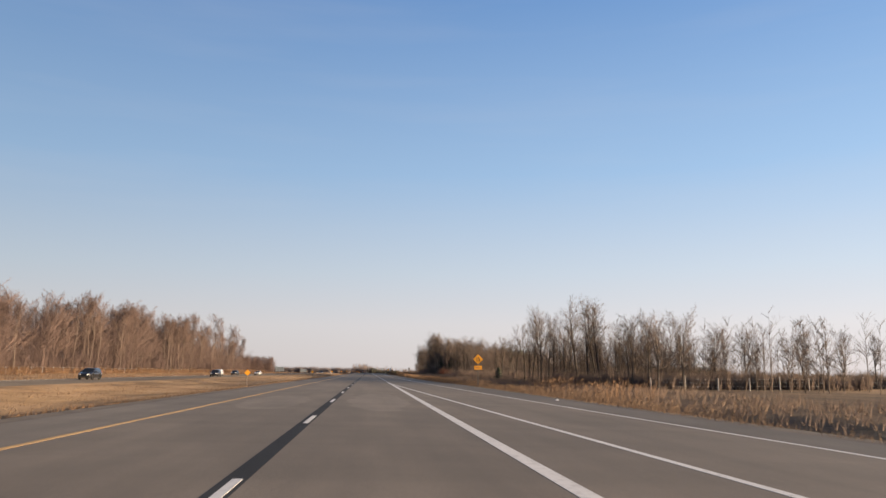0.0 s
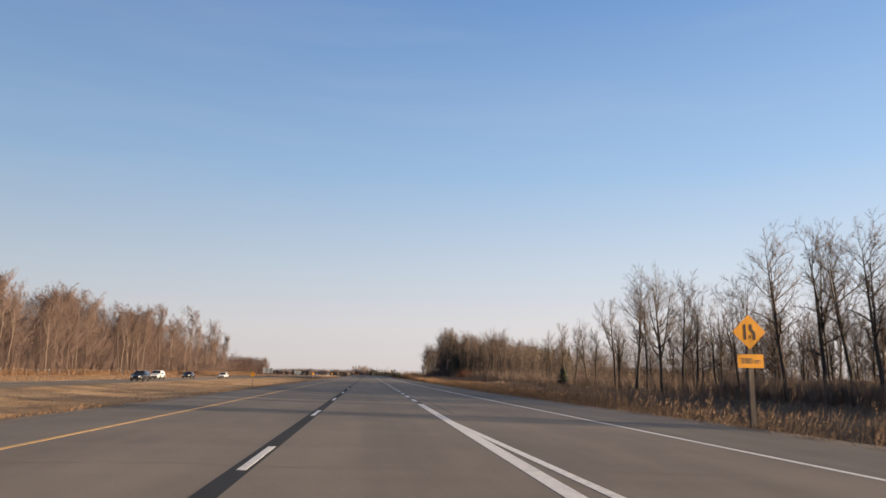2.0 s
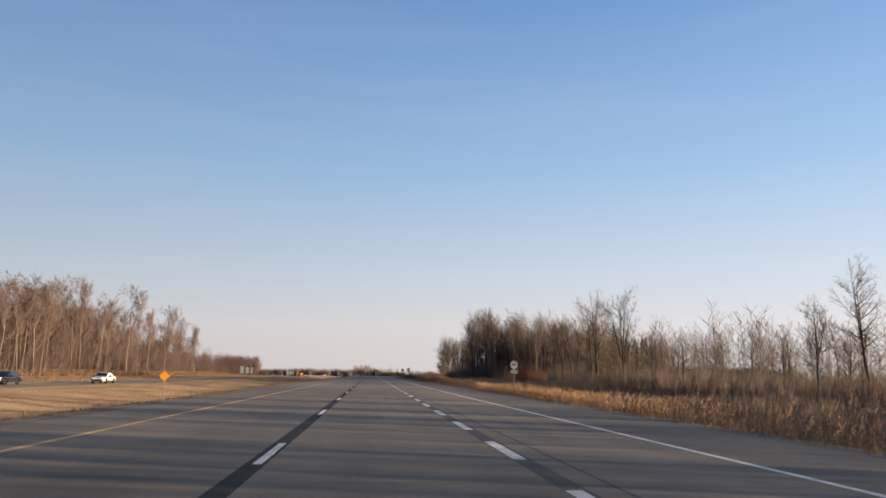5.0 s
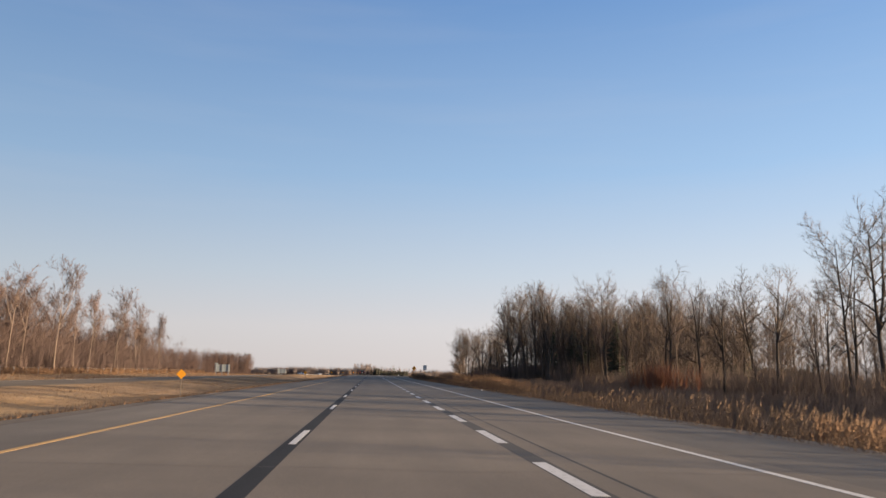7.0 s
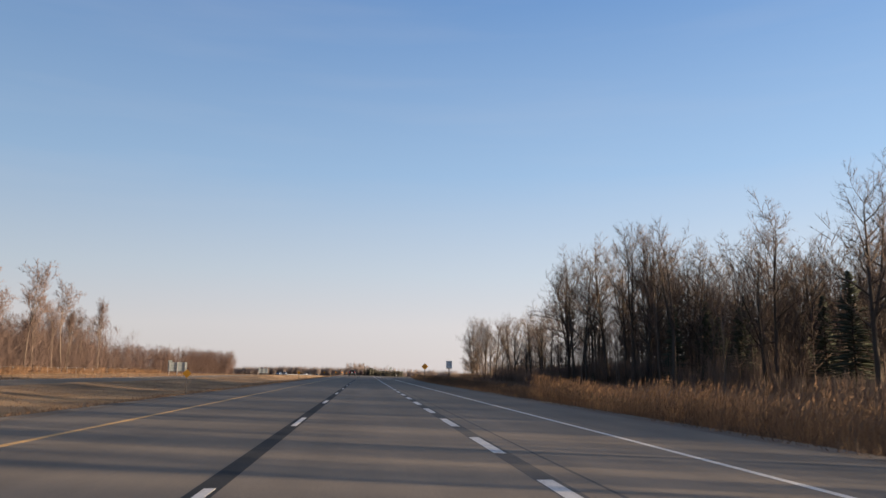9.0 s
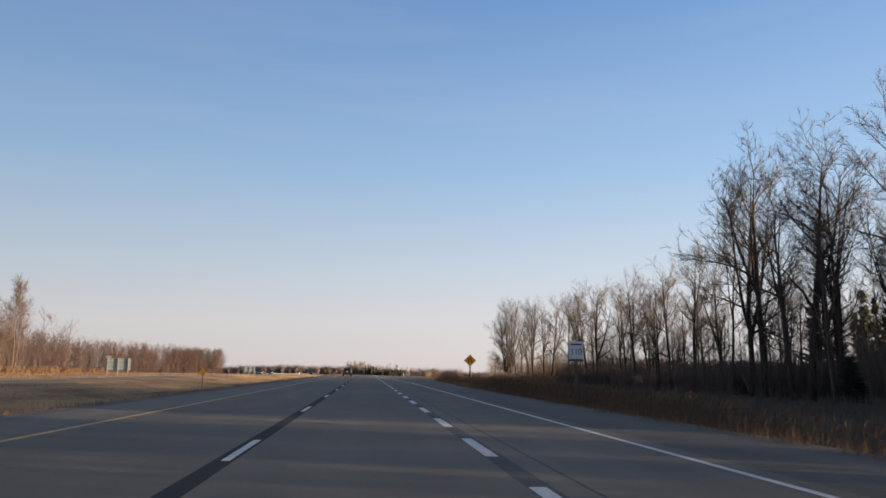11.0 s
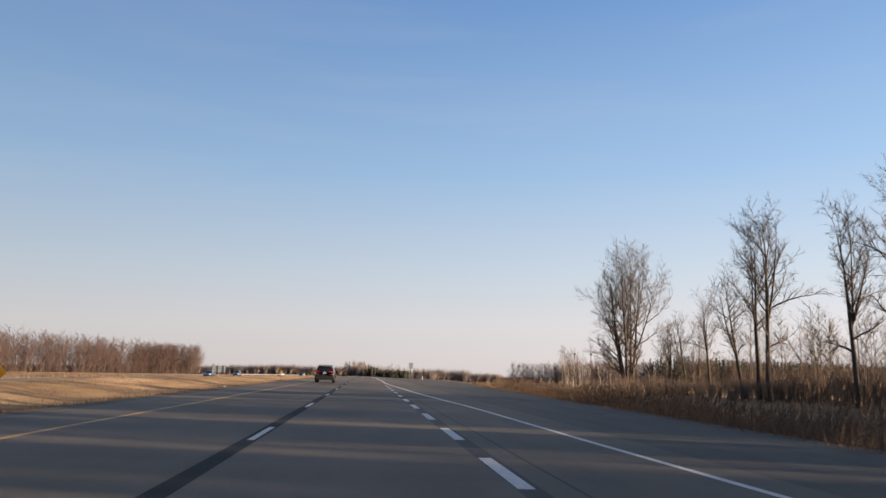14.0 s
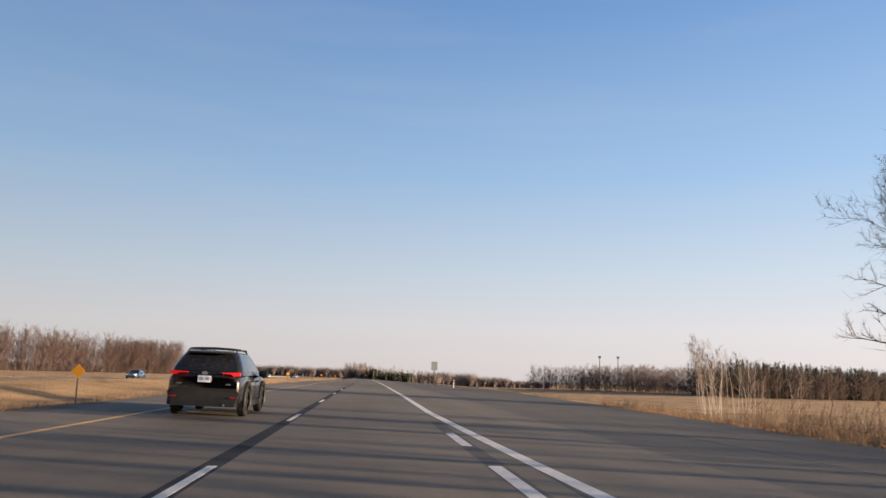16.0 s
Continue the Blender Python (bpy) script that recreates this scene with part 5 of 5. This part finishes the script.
    for s in (-1, 1):
        for a, c in ((0.10, 0.24), (0.27, 0.50), (0.53, 0.80)):
            b = Build()
            c1 = min(c, 0.86)
            q = [side(a + 0.02, 0.12, s), side(c, 0.12, s), side(c1 if c < 0.6 else c - 0.04, 0.86, s), side(a + 0.05, 0.86, s)]
            inner = [(p[0] - s * 0.03, p[1], p[2]) for p in q]
            b.add(q + inner, [(0, 1, 2, 3), (7, 6, 5, 4), (0, 4, 5, 1), (1, 5, 6, 2), (2, 6, 7, 3), (3, 7, 4, 0)])
            part("side_window", b, M_GLASS, ob)
    for name, end, out in (("rear_window", 0, -0.012), ("windscreen", 1, 0.012)):
        lo, hi = station(0.14), station(0.88)
        w0, w1 = lo[2] - 0.10, hi[2] - 0.08
        q = [(-w0, lo[end] + out, lo[3]), (w0, lo[end] + out, lo[3]), (w1, hi[end] + out, hi[3]), (-w1, hi[end] + out, hi[3])]
        inner = [(a, b - 3 * out, c) for a, b, c in q]
        part(name, Build().add(q + inner, [(0, 1, 2, 3), (7, 6, 5, 4), (0, 4, 5, 1), (1, 5, 6, 2), (2, 6, 7, 3), (3, 7, 4, 0)]), M_GLASS, ob)
    for s in (-1, 1):
        for c in (-base, base):
            tyre = Build()
            rings, seg = [(0.0, wheel - 0.12), (0.02, wheel - 0.03), (0.05, wheel), (0.19, wheel), (0.22, wheel - 0.03), (0.235, wheel - 0.12)], 24
            for o, r in rings:
                tyre.v += [(o - 0.235, r * math.cos(2 * math.pi * i / seg), r * math.sin(2 * math.pi * i / seg)) for i in range(seg)]
            for j in range(len(rings) - 1):
                tyre.f += [(j * seg + i, j * seg + (i + 1) % seg, j * seg + seg + (i + 1) % seg, j * seg + seg + i) for i in range(seg)]
            wh = part("wheel", tyre, M_TYRE, ob, smooth=False)
            wh.matrix_basis = pose(s * (width + 0.015), c, wheel, 0, 0, 0) @ Matrix.Diagonal((s, 1, 1, 1))
            rim = Build()
            for i in range(5):
                a = 2 * math.pi * i / 5
                d, e = (math.cos(a), math.sin(a)), (-math.sin(a), math.cos(a))
                p = [(0.04 * e[0] * k + d[0] * r, 0.04 * e[1] * k + d[1] * r) for k, r in ((-1.3, 0.03), (1.3, 0.03), (0.9, wheel - 0.12), (-0.9, wheel - 0.12))]
                rim.add([(-0.02, *q) for q in p] + [(-0.05, *q) for q in p], [(0, 1, 2, 3), (7, 6, 5, 4), (0, 4, 5, 1), (1, 5, 6, 2), (2, 6, 7, 3), (3, 7, 4, 0)])
            disc = [(-0.12, (wheel - 0.10) * math.cos(2 * math.pi * i / 20), (wheel - 0.10) * math.sin(2 * math.pi * i / 20)) for i in range(20)]
            rim.add(disc, [tuple(range(20))])
            part("rim", rim, M_RIM, wh)
    # lamps, bumpers, mirrors
    for s in (-1, 1):
        zl = 1.07 if suv else 0.80
        outline = [(0.42, zl - 0.010), (0.62, zl - 0.014), (0.70, zl - 0.065), (0.84, zl - 0.05), (0.84, zl + 0.035), (0.42, zl + 0.018)]
        b = plate([(s * a, c) for a, c in (outline if s < 0 else list(reversed(outline)))], 0.14)
        b.v = [(a, -half - 0.015 + 0.16 * max(0, abs(a) - 0.55) ** 1.1 + d, c) for a, d, c in b.v]
        part("tail_lamp", b, M_TAIL if detail else M_LENS, ob, "lit red tail lamp" if detail else "")
        hl = plate([(s * a, c) for a, c in (((0.42, 0.66), (0.42, 0.76), (0.76, 0.80), (0.76, 0.68)) if s > 0 else ((0.76, 0.68), (0.76, 0.80), (0.42, 0.76), (0.42, 0.66)))], 0.12)
        hl.v = [(a, half + 0.01 - 0.35 * max(0, abs(a) - 0.45) - d, c) for a, d, c in hl.v]
        part("headlamp", hl, M_HEAD, ob)
        m = Build().tube([np.array((s * 0.90, 0.62, 1.06 if suv else 0.95)), np.array((s * 1.0, 0.60, 1.08 if suv else 0.97)), np.array((s * 1.13, 0.58, 1.08 if suv else 0.97))], [0.05, 0.11, 0.09], 8)
        part("mirror", m, M_TRIM, ob)
        part("sill_trim", Build().box((s * width - 0.02, -base + 0.45, 0.25), (s * width + 0.015, base - 0.45, 0.40)), M_TRIM, ob)
    part("front_bumper", Build().box((-0.62, half - 0.12, 0.36), (0.62, half + 0.015, 0.56)), M_TRIM, ob)
    b = Build()
    for a, c in ((-0.76, 0.26), (0.76, 0.26), (0.86, 0.60), (0.74, 0.70), (-0.74, 0.70), (-0.86, 0.60)):
        b.v.append((a, -half - 0.05 + 0.16 * max(0, abs(a) - 0.6), c))
    b.v += [(a * 1.03, d + 0.42, c) for a, d, c in b.v]
    b.f = [(5, 4, 3, 2, 1, 0), (6, 7, 8, 9, 10, 11)] + [(i, (i + 1) % 6, 6 + (i + 1) % 6, 6 + i) for i in range(6)]
    part("rear_bumper", b, M_TRIM, ob)
    pl = part("number_plate", Build().box((-0.155, -half - 0.025, 0.84), (0.155, -half + 0.05, 1.0)) if suv else Build().box((-0.155, -half - 0.03, 0.66), (0.155, -half + 0.05, 0.80)), M_PLATE, ob)
    if detail:
        part("plate_bar", Build().box((-0.12, -half - 0.029, 0.89), (-0.02, -half - 0.02, 0.96)), M_PLATEINK, pl)
        part("plate_bar", Build().box((0.02, -half - 0.029, 0.89), (0.12, -half - 0.02, 0.96)), M_PLATEINK, pl)
        part("badge", plate(rounded(0.07, 0.045, 0.04, 1.06)), M_CHROME, ob).location = (0, -half - 0.012, 0)
        part("badge", plate(rounded(0.06, 0.014, 0.01, 0.80)), M_CHROME, ob).location = (0.58, -half - 0.006, 0)
        part("badge", plate(rounded(0.07, 0.012, 0.01, 0.80)), M_CHROME, ob).location = (-0.60, -half - 0.006, 0)
        part("exhaust_tip", Build().tube([np.array((0.52, -half - 0.05, 0.30)), np.array((0.52, -half + 0.2, 0.30))], [0.035, 0.035], 10), M_CHROME, ob)
        part("spoiler", Build().add([(-0.55, -1.95, 1.60), (0.55, -1.95, 1.60), (0.54, -1.60, 1.635), (-0.54, -1.60, 1.635), (-0.55, -1.95, 1.56), (0.55, -1.95, 1.56), (0.54, -1.60, 1.60), (-0.54, -1.60, 1.60)],
                                    [(0, 1, 2, 3), (7, 6, 5, 4), (0, 4, 5, 1), (1, 5, 6, 2), (2, 6, 7, 3), (3, 7, 4, 0)]), paint_m, ob)
        part("roof_fin", Build().add([(-0.02, -1.5, 1.62), (0.02, -1.5, 1.62), (0.02, -1.3, 1.62), (-0.02, -1.3, 1.62), (0, -1.48, 1.70)], [(0, 1, 4), (1, 2, 4), (2, 3, 4), (3, 0, 4), (3, 2, 1, 0)]), paint_m, ob)
        part("wiper", Build().box((-0.05, -2.10, 1.14), (0.36, -2.06, 1.16)), M_TRIM, ob)
        for yy in (-1.28, -0.30):
            bar = [np.array((0.64 * k, yy, 1.705 - 0.03 * k * k)) for k in (-1, -0.6, 0, 0.6, 1)]
            part("cross_bar", Build().tube(bar, [0.024] * 5, 6), M_TRIM, ob)
        for s in (-1, 1):
            pts = [np.array((s * 0.60, yy, zz)) for yy, zz in ((-1.62, 1.60), (-1.50, 1.655), (-0.9, 1.675), (-0.2, 1.66), (0.05, 1.60))]
            part("roof_rail", Build().tube(pts, [0.022] * 5, 6), M_TRIM, ob)
            part("reflector", Build().box((s * 0.72 - 0.07, -half - 0.056, 0.48), (s * 0.72 + 0.07, -half + 0.05, 0.50)), M_LENS, ob)
            for yy in (-0.62, 0.30):
                part("door_handle", Build().box((s * width - 0.02, yy - 0.10, 0.86), (s * (width + 0.035), yy + 0.10, 0.90)) if s > 0 else Build().box((s * (width + 0.035), yy - 0.10, 0.86), (s * width + 0.02, yy + 0.10, 0.90)), M_TRIM, ob)
            for yy in (-1.02, -0.02, 0.88):
                part("door_seam", Build().box((s * width - 0.004, yy - 0.006, 0.42), (s * width + 0.004, yy + 0.006, 0.96)), M_TRIM, ob)
            for c in (-base, base):
                arc = [np.array((s * (width + 0.0), c + (wheel + 0.10) * math.cos(a), wheel + (wheel + 0.10) * math.sin(a))) for a in np.linspace(-0.25, math.pi + 0.25, 15)]
                part("wheel_arch", Build().tube(arc, [0.045] * 15, 6), M_TRIM, ob)
    ob.matrix_basis = pose(x, y, (road_z(x) if x > -10 else -0.5 - (x + 27.5) * 0.0206 + 0.07 - drop(y)), 0, math.degrees(math.atan(FALL)) if x > -10 else 0, turn)
    return ob


car(-2.12, 455.4, 0, "black", "suv", "black compact sport utility vehicle with roof rails and lit tail lamps", True, "")
ONCOMING = [(-37.2, 100, "black", "suv"), (-33.2, 166, "black", "suv"), (-37.2, 190, "white", "suv"), (-37.2, 214, "black", "sedan"), (-33.2, 232, "white", "sedan"), 
            (-33.2, 552, "blue", "sedan"), (-37.2, 612, "blue", "suv"), (-33.2, 690, "white", "suv"), (-37.2, 735, "white", "sedan"),
            (-33.2, 790, "black", "suv"), (-37.2, 850, "white", "suv")]
for x, y, c, s in ONCOMING:
    car(x, y, 180, c, s, c + " " + ("sport utility vehicle" if s == "suv" else "sedan") + " on the oncoming carriageway")


# ---- litter ----
for x, y, turn in ((10.6, 251.0, 20), (-7.4, 196.0, 70), (11.2, 29.5, 130), (-6.9, 428.0, 10)):
    b = Build()
    pts = [(0.11 * math.cos(a) * (1 + 0.3 * math.sin(3 * a)), 0.08 * math.sin(a), 0.03 + 0.025 * math.sin(5 * a)) for a in np.linspace(0, 2 * math.pi, 9)[:-1]]
    b.add(pts + [(0, 0, 0.075)] + [(a, c, 0.0) for a, c, d in pts], [(i, (i + 1) % 8, 8) for i in range(8)] + [(9 + i, 9 + (i + 1) % 8, (i + 1) % 8, i) for i in range(8)])
    scrap = new("litter", b.mesh("litter", M_SIGN_W))
    tagged(scrap, "crumpled scrap of white litter on the gravel verge", "litter")
    scrap.matrix_basis = pose(x, y, max(ground_z(x, y), gravel_z(x) if -6.95 < x < pave_x(y) + 1.0 else -9) + 0.002, 0, 0, turn)
